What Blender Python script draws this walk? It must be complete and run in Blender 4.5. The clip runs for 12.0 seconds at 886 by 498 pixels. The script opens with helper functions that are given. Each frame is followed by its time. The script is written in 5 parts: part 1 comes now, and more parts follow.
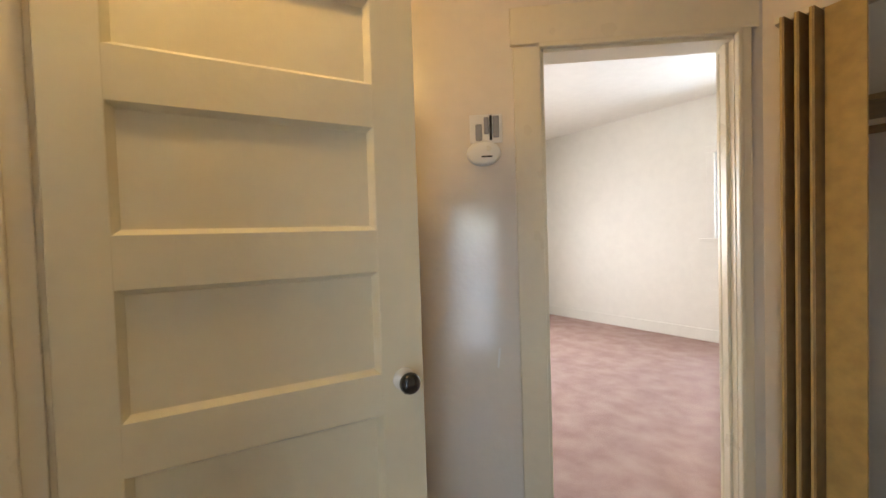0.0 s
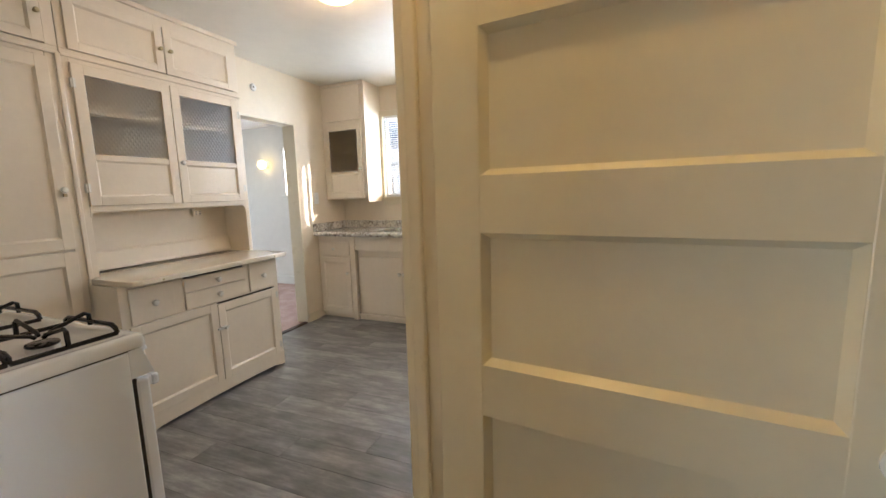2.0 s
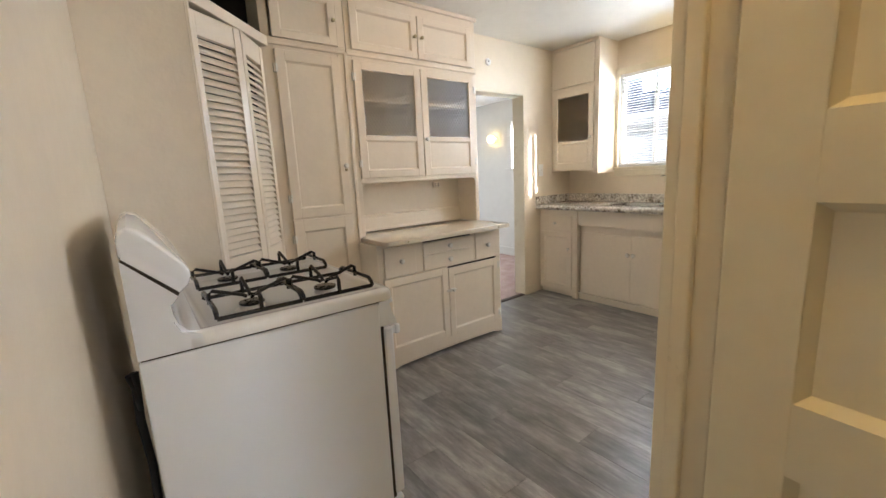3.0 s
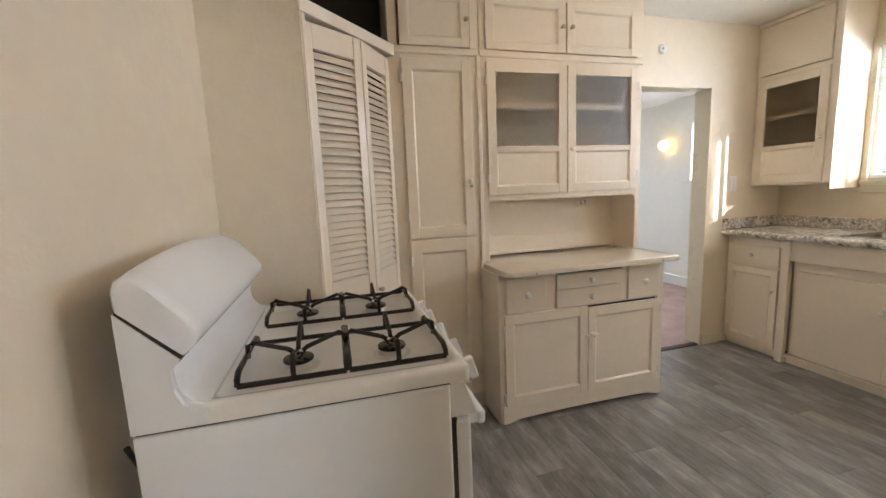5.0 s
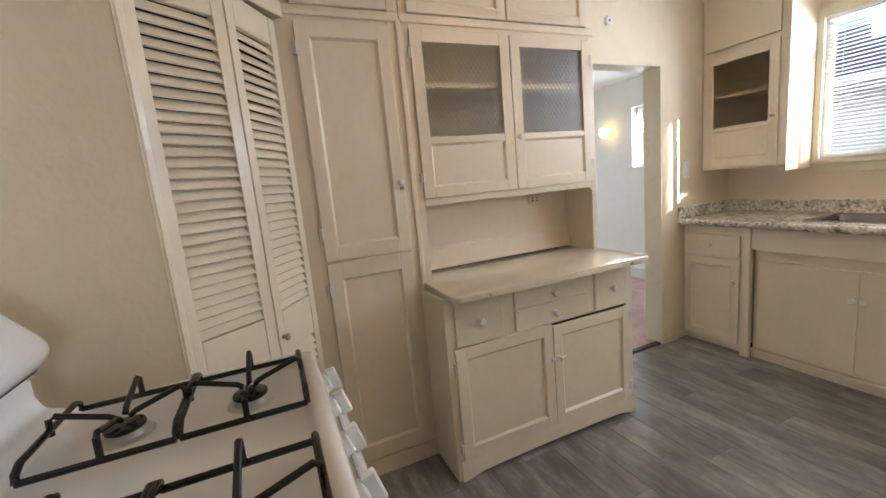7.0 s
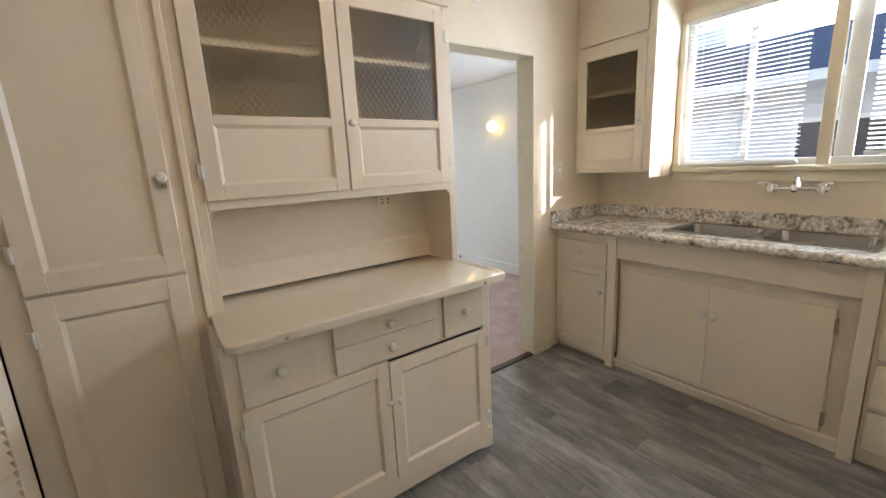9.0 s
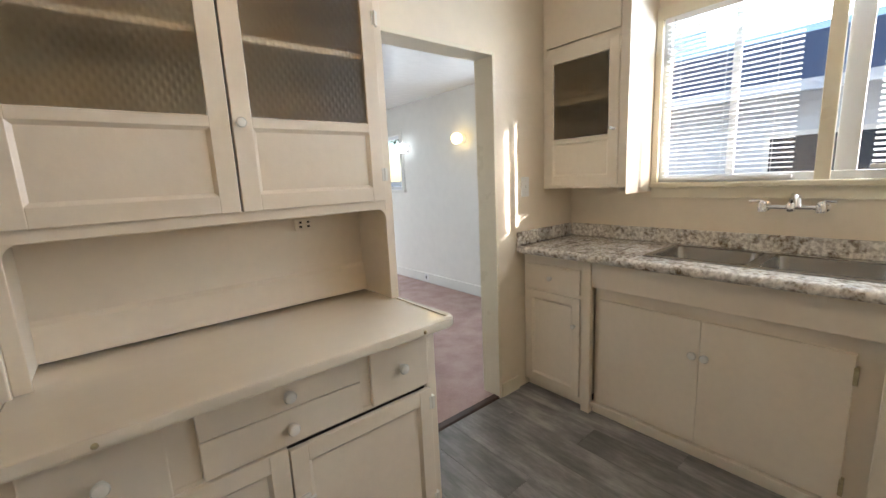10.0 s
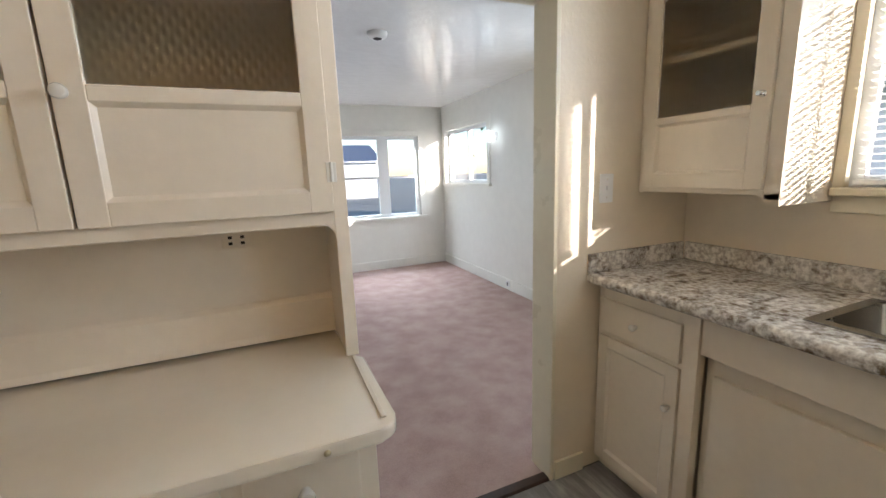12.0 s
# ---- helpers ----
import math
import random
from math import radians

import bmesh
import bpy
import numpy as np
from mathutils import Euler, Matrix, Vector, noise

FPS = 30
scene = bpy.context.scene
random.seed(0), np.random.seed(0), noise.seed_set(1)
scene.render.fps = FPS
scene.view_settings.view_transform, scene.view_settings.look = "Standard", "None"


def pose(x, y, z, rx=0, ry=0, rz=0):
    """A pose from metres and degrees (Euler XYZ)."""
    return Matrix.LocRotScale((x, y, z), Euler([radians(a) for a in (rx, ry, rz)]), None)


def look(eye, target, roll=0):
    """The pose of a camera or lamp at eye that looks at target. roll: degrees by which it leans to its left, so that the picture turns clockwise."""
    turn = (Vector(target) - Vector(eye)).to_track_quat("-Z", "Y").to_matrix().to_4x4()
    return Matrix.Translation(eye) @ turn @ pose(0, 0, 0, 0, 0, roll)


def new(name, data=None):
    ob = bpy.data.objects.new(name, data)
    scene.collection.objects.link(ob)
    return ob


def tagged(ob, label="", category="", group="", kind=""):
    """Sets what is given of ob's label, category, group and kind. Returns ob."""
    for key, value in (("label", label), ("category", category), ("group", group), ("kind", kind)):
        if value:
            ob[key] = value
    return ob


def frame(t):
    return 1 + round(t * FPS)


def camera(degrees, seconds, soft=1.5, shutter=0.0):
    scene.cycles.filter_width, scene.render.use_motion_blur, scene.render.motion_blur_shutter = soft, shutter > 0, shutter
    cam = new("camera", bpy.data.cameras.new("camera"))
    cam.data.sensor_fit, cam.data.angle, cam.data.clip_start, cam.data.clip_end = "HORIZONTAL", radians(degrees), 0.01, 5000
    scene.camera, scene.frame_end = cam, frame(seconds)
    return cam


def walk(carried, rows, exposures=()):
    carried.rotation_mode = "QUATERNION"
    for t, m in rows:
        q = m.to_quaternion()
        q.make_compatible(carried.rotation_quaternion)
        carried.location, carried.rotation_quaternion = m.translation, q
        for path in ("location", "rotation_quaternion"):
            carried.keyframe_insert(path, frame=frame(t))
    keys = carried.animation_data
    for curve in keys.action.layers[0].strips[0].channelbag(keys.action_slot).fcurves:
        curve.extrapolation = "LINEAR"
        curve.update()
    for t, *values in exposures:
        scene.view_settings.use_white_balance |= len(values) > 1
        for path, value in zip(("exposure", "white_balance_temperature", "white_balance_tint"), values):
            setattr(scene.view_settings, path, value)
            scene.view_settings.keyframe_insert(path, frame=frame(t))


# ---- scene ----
cam = camera(95.4, 12.0)
PATH = [
    (0, (0.432, 0.234, 1.33), (2.062, -0.923, 1.272), -1.8),
    (0.5, (0.524, 0.175, 1.354), (2.326, -0.69, 1.284), -1.7),
    (1, (0.607, 0.127, 1.347), (2.544, -0.353, 1.213), -2.5),
    (1.4, (0.653, 0.1, 1.328), (2.647, 0.109, 1.171), -1.5),
    (1.5, (0.674, 0.1, 1.326), (2.662, 0.239, 1.16), -0.5),
    (2, (0.704, 0.087, 1.324), (2.539, 0.831, 1.046), -1.6),
    (2.5, (0.73, 0.128, 1.307), (2.2, 1.436, 0.948), -3.1),
    (3, (0.787, 0.195, 1.3), (1.979, 1.76, 0.939), -2.8),
    (3.5, (0.849, 0.252, 1.339), (1.849, 1.954, 1.021), -2.7),
    (3.7, (0.88, 0.273, 1.34), (1.794, 2.026, 1.035), -3.4),
    (5.3, (1.165, 0.541, 1.339), (1.629, 2.463, 1.038), -1.7),
    (5.5, (1.179, 0.584, 1.363), (1.601, 2.509, 1.019), -1.3),
    (6, (1.214, 0.701, 1.356), (1.59, 2.628, 0.976), -1.6),
    (6.5, (1.272, 0.834, 1.365), (1.856, 2.72, 1.05), -3.4),
    (7, (1.347, 0.93, 1.367), (2.129, 2.743, 1.047), -5.4),
    (7.5, (1.449, 1.003, 1.372), (2.385, 2.737, 1.03), -4.9),
    (7.7, (1.496, 1.041, 1.364), (2.476, 2.752, 1.03), -4.7),
    (9.3, (2.001, 1.194, 1.39), (3.182, 2.753, 0.97), -2.7),
    (9.5, (2.081, 1.255, 1.362), (3.293, 2.795, 0.961), -2.8),
    (10, (2.256, 1.36, 1.377), (3.5, 2.887, 1.03), -2.7),
    (10.5, (2.424, 1.425, 1.386), (3.635, 2.978, 1.037), -3.4),
    (11, (2.611, 1.488, 1.372), (3.719, 3.127, 1.078), -3.1),
    (11.5, (2.792, 1.557, 1.394), (3.725, 3.295, 1.063), -1.5),
    (12, (2.937, 1.666, 1.389), (3.699, 3.477, 1.017), -2.1),
]
walk(cam, [(t, look(e, g, r)) for t, e, g, r in PATH], exposures=[(0, 1.95, 6600, 16), (0.5, 1.68, 6600, 16), (1.0, 1.7, 6600, 16), (1.5, 1.82, 6650, 16), (3.0, 2.0, 6800, 16), (5.5, 1.85, 6900, 17), (7.5, 1.8, 6800, 16), (9.5, 1.75, 6700, 15), (12, 1.5, 6650, 15)])

# ---------------------------------------------------------------- world and light
world = bpy.data.worlds.new("world")
scene.world = world
world.use_nodes = True
wn = world.node_tree.nodes
sky = wn.new("ShaderNodeTexSky")
sky.sky_type = "NISHITA"
sky.sun_disc = False
sky.sun_elevation = radians(11)
sky.dust_density, sky.ozone_density = 0.2, 2.5
SUN_DIR = Vector((-0.427, 0.904, -0.195)).normalized()
sky.sun_rotation = math.atan2(-SUN_DIR.x, -SUN_DIR.y)
world.node_tree.links.new(sky.outputs[0], wn["Background"].inputs[0])
wn["Background"].inputs[1].default_value = 0.15

sun = new("sun", bpy.data.lights.new("sun", "SUN"))
sun.data.energy, sun.data.angle, sun.data.color = 3.4, radians(0.6), (1.0, 0.96, 0.90)
sun.rotation_mode = "QUATERNION"
sun.rotation_quaternion = SUN_DIR.to_track_quat("-Z", "Y")


def area(name, place, target, w, h, power, color):
    ob = new(name, bpy.data.lights.new(name, "AREA"))
    ob.data.shape, ob.data.size, ob.data.size_y = "RECTANGLE", w, h
    ob.data.energy, ob.data.color = power, color
    ob.matrix_world = look(place, target)
    return ob


def bulb(name, place, power, color, radius=0.05):
    ob = new(name, bpy.data.lights.new(name, "POINT"))
    ob.data.energy, ob.data.color, ob.data.shadow_soft_size = power, color, radius
    ob.location = place
    return ob


DAY = (0.68, 0.84, 1.0)
WARM = (1.0, 0.66, 0.26)
area("sky_over_drive", (6.6, 1.72, 3.0), (4.5, 1.72, 1.5), 1.8, 0.8, 24, DAY)
area("daylight_lamp", (4.82, 1.76, 2.075), (1.0, 1.7, 1.15), 0.90, 0.17, 12.5, DAY)
# Fill lamp in an added, unseen south bay; brightens stove and floor.
area("daylight_lamp", (4.83, 0.86, 1.66), (1.6, 1.5, 0.2), 0.44, 0.66, 3.5, DAY)
area("sky_over_street", (4.45, 8.5, 3.0), (4.1, 5.5, 0.0), 1.6, 1.2, 85, DAY)
# Fill lamp in the added window_7, out of view; brightens the living room.
area("daylight_lamp", (2.70, 7.56, 1.35), (4.4, 4.2, 0.7), 1.5, 1.1, 7, DAY)
area("daylight_lamp", (5.53, 4.02, 1.69), (3.5, 4.3, 0.6), 0.80, 0.64, 7, DAY)
area("sky_over_drive", (6.5, 6.7, 2.9), (4.2, 6.2, 0.4), 1.3, 1.0, 35, DAY)
# Lamp behind the unseen hall panel, added for the diagonal wall's sheen.
area("sky_behind_hall", (-0.45, 1.30, 0.85), (1.75, -0.80, 0.85), 1.0, 1.6, 6.0, DAY)
area("daylight_lamp", (1.93, -5.45, 1.72), (1.1, 0.6, 0.8), 1.2, 1.1, 25, DAY)
# Fill lamp at the added window_5, never in view; brightens the bedroom.
area("daylight_lamp", (4.96, -2.6, 1.5), (2.5, -3.0, 0.4), 1.6, 1.2, 16, (0.98, 0.97, 0.95))
bulb("kitchen_bulb", (2.78, 1.55, 2.38), 1.4, (1.0, 0.62, 0.33), 0.09)
bulb("hall_bulb", (1.20, 0.27, 2.38), 2.8, WARM, 0.04)


# ---------------------------------------------------------------- materials
def mat(name, color, rough=0.5, metal=0.0, grain=0.0, scale=60.0, wear=0.0, wear_scale=2.5, bump=0.0, bump_scale=90.0,
        coat=0.0, spec=0.5, dirt=None, jitter=0.0):
    m = bpy.data.materials.new(name)
    m.use_nodes = True
    n, l = m.node_tree.nodes, m.node_tree.links
    b = n["Principled BSDF"]
    b.inputs["Roughness"].default_value = rough
    b.inputs["Metallic"].default_value = metal
    b.inputs["Coat Weight"].default_value = coat
    b.inputs["Coat Roughness"].default_value = 0.15
    b.inputs["Specular IOR Level"].default_value = spec
    tc = n.new("ShaderNodeTexCoord")
    col = n.new("ShaderNodeRGB")
    col.outputs[0].default_value = (*color, 1)
    out = col.outputs[0]

    def tex(s, detail=4.0):
        t = n.new("ShaderNodeTexNoise")
        t.inputs["Scale"].default_value, t.inputs["Detail"].default_value = s, detail
        l.new(tc.outputs["Object"], t.inputs["Vector"])
        return t

    def mixin(a, fac, other, amount):
        mx = n.new("ShaderNodeMix")
        mx.data_type = "RGBA"
        r = n.new("ShaderNodeMapRange")
        r.inputs["From Min"].default_value, r.inputs["From Max"].default_value = 0.35, 0.7
        r.inputs["To Max"].default_value = amount
        l.new(fac, r.inputs["Value"])
        l.new(r.outputs[0], mx.inputs["Factor"])
        l.new(a, mx.inputs[6])
        mx.inputs[7].default_value = (*other, 1)
        return mx.outputs[2]

    if grain:
        out = mixin(out, tex(scale).outputs["Fac"], tuple(c * (1 - grain) for c in color), 1.0)
    if wear:
        dark = dirt or tuple(c * 0.75 for c in color)
        w = tex(wear_scale, 8.0)
        out = mixin(out, w.outputs["Fac"], dark, wear)
        rr = n.new("ShaderNodeMapRange")
        rr.inputs["To Min"].default_value, rr.inputs["To Max"].default_value = max(rough - 0.08, 0.02), min(rough + 0.12, 1)
        l.new(w.outputs["Fac"], rr.inputs["Value"])
        l.new(rr.outputs[0], b.inputs["Roughness"])
    if jitter:
        oi = n.new("ShaderNodeObjectInfo")
        hs = n.new("ShaderNodeHueSaturation")
        mr = n.new("ShaderNodeMapRange")
        mr.inputs["To Min"].default_value, mr.inputs["To Max"].default_value = 1 - jitter, 1 + jitter
        l.new(oi.outputs["Random"], mr.inputs["Value"])
        l.new(mr.outputs[0], hs.inputs["Value"])
        l.new(out, hs.inputs["Color"])
        out = hs.outputs[0]
    l.new(out, b.inputs["Base Color"])
    if bump:
        bp = n.new("ShaderNodeBump")
        bp.inputs["Strength"].default_value = bump
        bp.inputs["Distance"].default_value = 0.004
        l.new(tex(bump_scale, 3.0).outputs["Fac"], bp.inputs["Height"])
        l.new(bp.outputs[0], b.inputs["Normal"])
    return m


CREAM = (0.81, 0.70, 0.545)
M_WALL = mat("wall_paint", CREAM, 0.38, grain=0.04, scale=14, wear=0.12, wear_scale=1.6, bump=0.25, bump_scale=55)
M_CEIL = mat("ceiling_paint", (0.82, 0.79, 0.71), 0.30, grain=0.04, scale=9, bump=0.5, bump_scale=14)
M_TRIM = mat("trim_paint", (0.78, 0.705, 0.54), 0.28, grain=0.03, scale=30, wear=0.12, wear_scale=5, bump=0.12, bump_scale=40)
M_DOOR = mat("door_paint", (0.77, 0.71, 0.53), 0.30, grain=0.03, scale=22, wear=0.10, wear_scale=4, bump=0.10, bump_scale=60)
M_CAB = mat("cabinet_paint", (0.83, 0.728, 0.59), 0.30, grain=0.03, scale=30, wear=0.10, wear_scale=4, bump=0.10, bump_scale=45)
# Darker than the cabinet paint: the inside's dimness is put into this colour.
M_CABIN = mat("cabinet_inside_shade", (0.52, 0.42, 0.28), 0.6, grain=0.06, scale=12, wear=0.2)
M_ROOMWHITE = mat("white_wall_paint", (0.84, 0.825, 0.755), 0.45, grain=0.03, scale=10, wear=0.06, bump=0.2, bump_scale=45)
M_CARPET = mat("carpet", (0.50, 0.34, 0.295), 0.95, grain=0.28, scale=260, wear=0.55, wear_scale=5.5, dirt=(0.64, 0.49, 0.45), bump=1.0,
               bump_scale=420, spec=0.1)
M_GLOSSWALL = mat("gloss_wall_paint", (0.80, 0.735, 0.64), 0.10, grain=0.04, scale=14, bump=0.28, bump_scale=42, coat=0.8)
# Near-black: painted closet shade, and the detector's dark grille.
M_DARK = mat("closet_shade_and_grille", (0.03, 0.028, 0.025), 0.9, grain=0.2, scale=8)


# ---------------------------------------------------------------- mesh helpers
def box(bm, x0, x1, y0, y1, z0, z1, bevel=0.0, seg=2):
    made = bmesh.ops.create_cube(bm, size=1.0, matrix=Matrix.Translation(((x0 + x1) / 2, (y0 + y1) / 2, (z0 + z1) / 2))
                                 @ Matrix.Diagonal((abs(x1 - x0), abs(y1 - y0), abs(z1 - z0), 1)))
    if bevel:
        edges = {e for v in made["verts"] for e in v.link_edges}
        bmesh.ops.bevel(bm, geom=list(edges), offset=bevel, segments=seg, profile=0.5, affect="EDGES")
    return bm


def boxed(*args, **kw):
    return box(bmesh.new(), *args, **kw)


def cyl(bm, p, q, r0, r1=None, seg=16):
    p, q = Vector(p), Vector(q)
    d = q - p
    m = Matrix.Translation((p + q) / 2) @ d.to_track_quat("Z", "Y").to_matrix().to_4x4()
    bmesh.ops.create_cone(bm, cap_ends=True, segments=seg, radius1=r0, radius2=r0 if r1 is None else r1, depth=d.length, matrix=m)
    return bm


def lathe(bm, p, way, rings, seg=20):
    """A turned shape: rings of (distance along way, radius)."""
    m = Matrix.Translation(p) @ Vector(way).to_track_quat("Z", "Y").to_matrix().to_4x4()
    prev = None
    for h, r in rings:
        ring = [bm.verts.new(m @ Vector((r * math.cos(a), r * math.sin(a), h))) for a in (2 * math.pi * i / seg for i in range(seg))]
        if prev:
            for i in range(seg):
                bm.faces.new((prev[i], prev[(i + 1) % seg], ring[(i + 1) % seg], ring[i]))
        else:
            bm.faces.new(ring[::-1])
        prev = ring
    bm.faces.new(prev)
    return bm


def tube(bm, pts, r, seg=10):
    """A round bar through points."""
    pts = [Vector(p) for p in pts]
    prev = None
    for i, p in enumerate(pts):
        d = (pts[min(i + 1, len(pts) - 1)] - pts[max(i - 1, 0)]).normalized()
        up = Vector((0, 0, 1)) if abs(d.z) < 0.9 else Vector((1, 0, 0))
        a = d.cross(up).normalized()
        b = a.cross(d)
        ring = [bm.verts.new(p + r * (math.cos(w) * a + math.sin(w) * b)) for w in (2 * math.pi * k / seg for k in range(seg))]
        if prev:
            for k in range(seg):
                bm.faces.new((prev[k], prev[(k + 1) % seg], ring[(k + 1) % seg], ring[k]))
        else:
            bm.faces.new(ring[::-1])
        prev = ring
    bm.faces.new(prev)
    return bm


def extrude_profile(bm, pts, a, b, axis="y"):
    """A closed outline of (u, v) points, swept from a to b along axis: u, v are x, z for y; y, z for x; x, y for z."""
    def put(u, v, w):
        return {"y": (u, w, v), "x": (w, u, v), "z": (u, v, w)}[axis]
    one = [bm.verts.new(put(u, v, a)) for u, v in pts]
    two = [bm.verts.new(put(u, v, b)) for u, v in pts]
    n = len(pts)
    for i in range(n):
        bm.faces.new((one[i], one[(i + 1) % n], two[(i + 1) % n], two[i]))
    bm.faces.new(one[::-1])
    bm.faces.new(two)
    return bm


def link(name, bm, material, smooth=False, m=None):
    bmesh.ops.recalc_face_normals(bm, faces=bm.faces)
    me = bpy.data.meshes.new(name)
    if m is not None:
        bm.transform(m)
    bm.to_mesh(me)
    bm.free()
    me.materials.append(material)
    if smooth:
        for p in me.polygons:
            p.use_smooth = True
        me.set_sharp_from_angle(angle=radians(40))
    return new(name, me)


def part(name, bm, material, parent, label="", smooth=False, m=None):
    ob = link(name, bm, material, smooth, m)
    ob.parent = parent
    if label:
        tagged(ob, label)
    return ob


def thing(name, label, category, group="", kind="", at=None):
    ob = new(name)
    ob.empty_display_size = 0.05
    if at is not None:
        ob.matrix_basis = at
    return tagged(ob, label, category, group, kind)


def structure(name, bm, material, label, category, smooth=False):
    return tagged(link(name, bm, material, smooth), label, category, "", "structure")


def wall_mesh(axis, p0, p1, a0, a1, z0, z1, holes=()):
    """A wall slab from p0 to p1 across, a0 to a1 along, with rectangular holes (a, b, zlow, zhigh)."""
    bm = bmesh.new()
    cuts = sorted({a0, a1, *[h[0] for h in holes], *[h[1] for h in holes]})
    for u, v in zip(cuts, cuts[1:]):
        mid = (u + v) / 2
        spans, low = [], z0
        for h in sorted((h for h in holes if h[0] < mid < h[1]), key=lambda h: h[2]):
            if h[2] > low:
                spans.append((low, h[2]))
            low = h[3]
        if low < z1:
            spans.append((low, z1))
        for s, e in spans:
            if axis == "x":
                box(bm, u, v, p0, p1, s, e)
            else:
                box(bm, p0, p1, u, v, s, e)
    bmesh.ops.remove_doubles(bm, verts=bm.verts, dist=1e-5)
    return bm


# ---------------------------------------------------------------- structure
H = 2.49
# kitchen
structure("wall_kitchen_north", wall_mesh("x", 2.97, 3.09, 0.5, 5.5, 0, 2.6, [(3.13, 3.985, 0, 2.035)]), M_WALL,
          "cream painted plaster wall with a cased doorway", "wall")
structure("wall_kitchen_east", wall_mesh("y", 4.74, 4.88, 0.43, 2.97, 0, 2.6, [(0.62, 2.40, 1.29, 2.17)]), M_WALL,
          "cream painted kitchen wall round the sink window", "wall")
structure("wall_kitchen_west", extrude_profile(bmesh.new(), [(0.50, 0.50), (0.630, 0.50), (0.715, 2.26), (0.715, 2.97), (0.50, 2.97)], 0, 2.6, "z"), M_WALL, "cream painted wall behind the stove", "wall")
structure("wall_kitchen_south", wall_mesh("x", 0.43, 0.50, -0.9, 4.88, 0, 2.6, [(0.68, 1.53, 0, 2.06), (-0.06, 0.58, 0.03, 1.57)]), M_WALL,
          "cream painted wall with the hall doorway", "wall")
structure("wall_closet", boxed(0.715, 1.09, 2.235, 2.315, 0, H), M_WALL, "cream painted side wall of the corner closet", "wall")
structure("ceiling", boxed(0.5, 4.88, 0.43, 3.09, H, H + 0.08), M_CEIL, "glossy cream textured kitchen ceiling", "ceiling")
# hall
D_POSE = pose(2.10, -0.36, 0, 0, 0, -131.1)
structure("wall_hall_diagonal", wall_mesh("x", 0.0, 0.11, 0, 1.72, 0, 2.6, [(0.90, 1.615, 0, 2.06)]), M_GLOSSWALL,
          "glossy cream diagonal hall wall with the bedroom doorway", "wall").matrix_basis = D_POSE
structure("wall_hall_east", wall_mesh("y", 2.10, 2.21, -0.36, 0.43, 0, 2.6), M_WALL, "cream painted hall wall", "wall")
structure("wall_hall_south", wall_mesh("x", -1.76, -1.65, -0.9, 0.985, 0, 2.6, [(0.20, 0.925, 0, 2.07)]), M_WALL,
          "cream painted hall wall with a closet opening", "wall")
structure("wall_hall_west", wall_mesh("y", -0.9, -0.79, -1.65, 0.43, 0, 2.6), M_WALL, "cream painted hall wall", "wall")
structure("ceiling", boxed(-0.9, 2.21, -1.76, 0.43, H, H + 0.08), M_CEIL, "cream painted hall ceiling", "ceiling")
structure("wall_hall_closet", wall_mesh("x", -2.4, -2.32, 0.1, 1.02, 0, 2.6), M_WALL, "back wall of the hall closet", "wall")
structure("wall_hall_closet_side", wall_mesh("y", 1.02, 1.06, -2.4, -1.76, 0, 2.6), M_WALL, "side wall of the hall closet", "wall")
structure("wall_hall_closet_end", wall_mesh("y", 0.06, 0.10, -2.4, -1.76, 0, 2.6), M_WALL, "side wall of the hall closet", "wall")
# living room
structure("wall_living_east", wall_mesh("y", 5.42, 5.56, 3.09, 7.59, -0.05, 2.5, [(3.60, 4.45, 1.35, 2.03), (6.06, 7.32, 1.24, 1.98)]), M_ROOMWHITE,
          "white painted living room wall with a window", "wall")
structure("wall_living_north", wall_mesh("x", 7.45, 7.59, 0.8, 5.42, -0.05, 2.5, [(1.92, 3.48, 0.77, 1.93), (3.86, 5.03, 0.77, 1.93)]), M_ROOMWHITE,
          "white painted living room wall with a double window", "wall")
structure("wall_living_west", wall_mesh("y", 0.8, 0.92, 3.09, 7.45, -0.05, 2.5), M_ROOMWHITE, "white painted living room wall", "wall")
structure("wall_living_south", wall_mesh("x", 3.092, 3.10, 0.92, 5.42, -0.05, 2.5, [(3.13, 3.985, -0.1, 2.035)]), M_ROOMWHITE,
          "white painted living room side of the kitchen wall", "wall")
structure("ceiling", boxed(0.8, 5.56, 3.10, 7.59, 2.345, 2.46), mat("living_ceiling_paint", (0.82, 0.81, 0.78), 0.22, grain=0.03, scale=9,
          bump=0.9, bump_scale=11), "glossy white textured living room ceiling", "ceiling")
structure("floor_carpet_living", boxed(0.8, 5.56, 3.018, 7.59, -0.06, 0.006), M_CARPET, "worn mauve pink carpet with faded patches", "carpet")
# bedroom
BH = 2.88
structure("wall_bedroom_south", wall_mesh("x", -5.19, -5.07, -2.4, 5.0, 0, 2.95, [(1.45, 2.42, 1.22, 2.22)]), M_ROOMWHITE,
          "plain white bedroom wall with a window", "wall")
structure("wall_bedroom_east", wall_mesh("y", 4.9, 5.0, -5.07, 0.43, 0, 2.95, [(-3.4, -1.8, 0.9, 2.1)]), M_ROOMWHITE,
          "plain white bedroom wall", "wall")
structure("wall_bedroom_west", wall_mesh("y", -2.4, -2.3, -5.07, 0.43, 0, 2.95), M_ROOMWHITE, "plain white bedroom wall", "wall")
structure("wall_bedroom_north", wall_mesh("x", 0.30, 0.428, 2.21, 4.9, 0, 2.95), M_ROOMWHITE, "plain white bedroom wall", "wall")
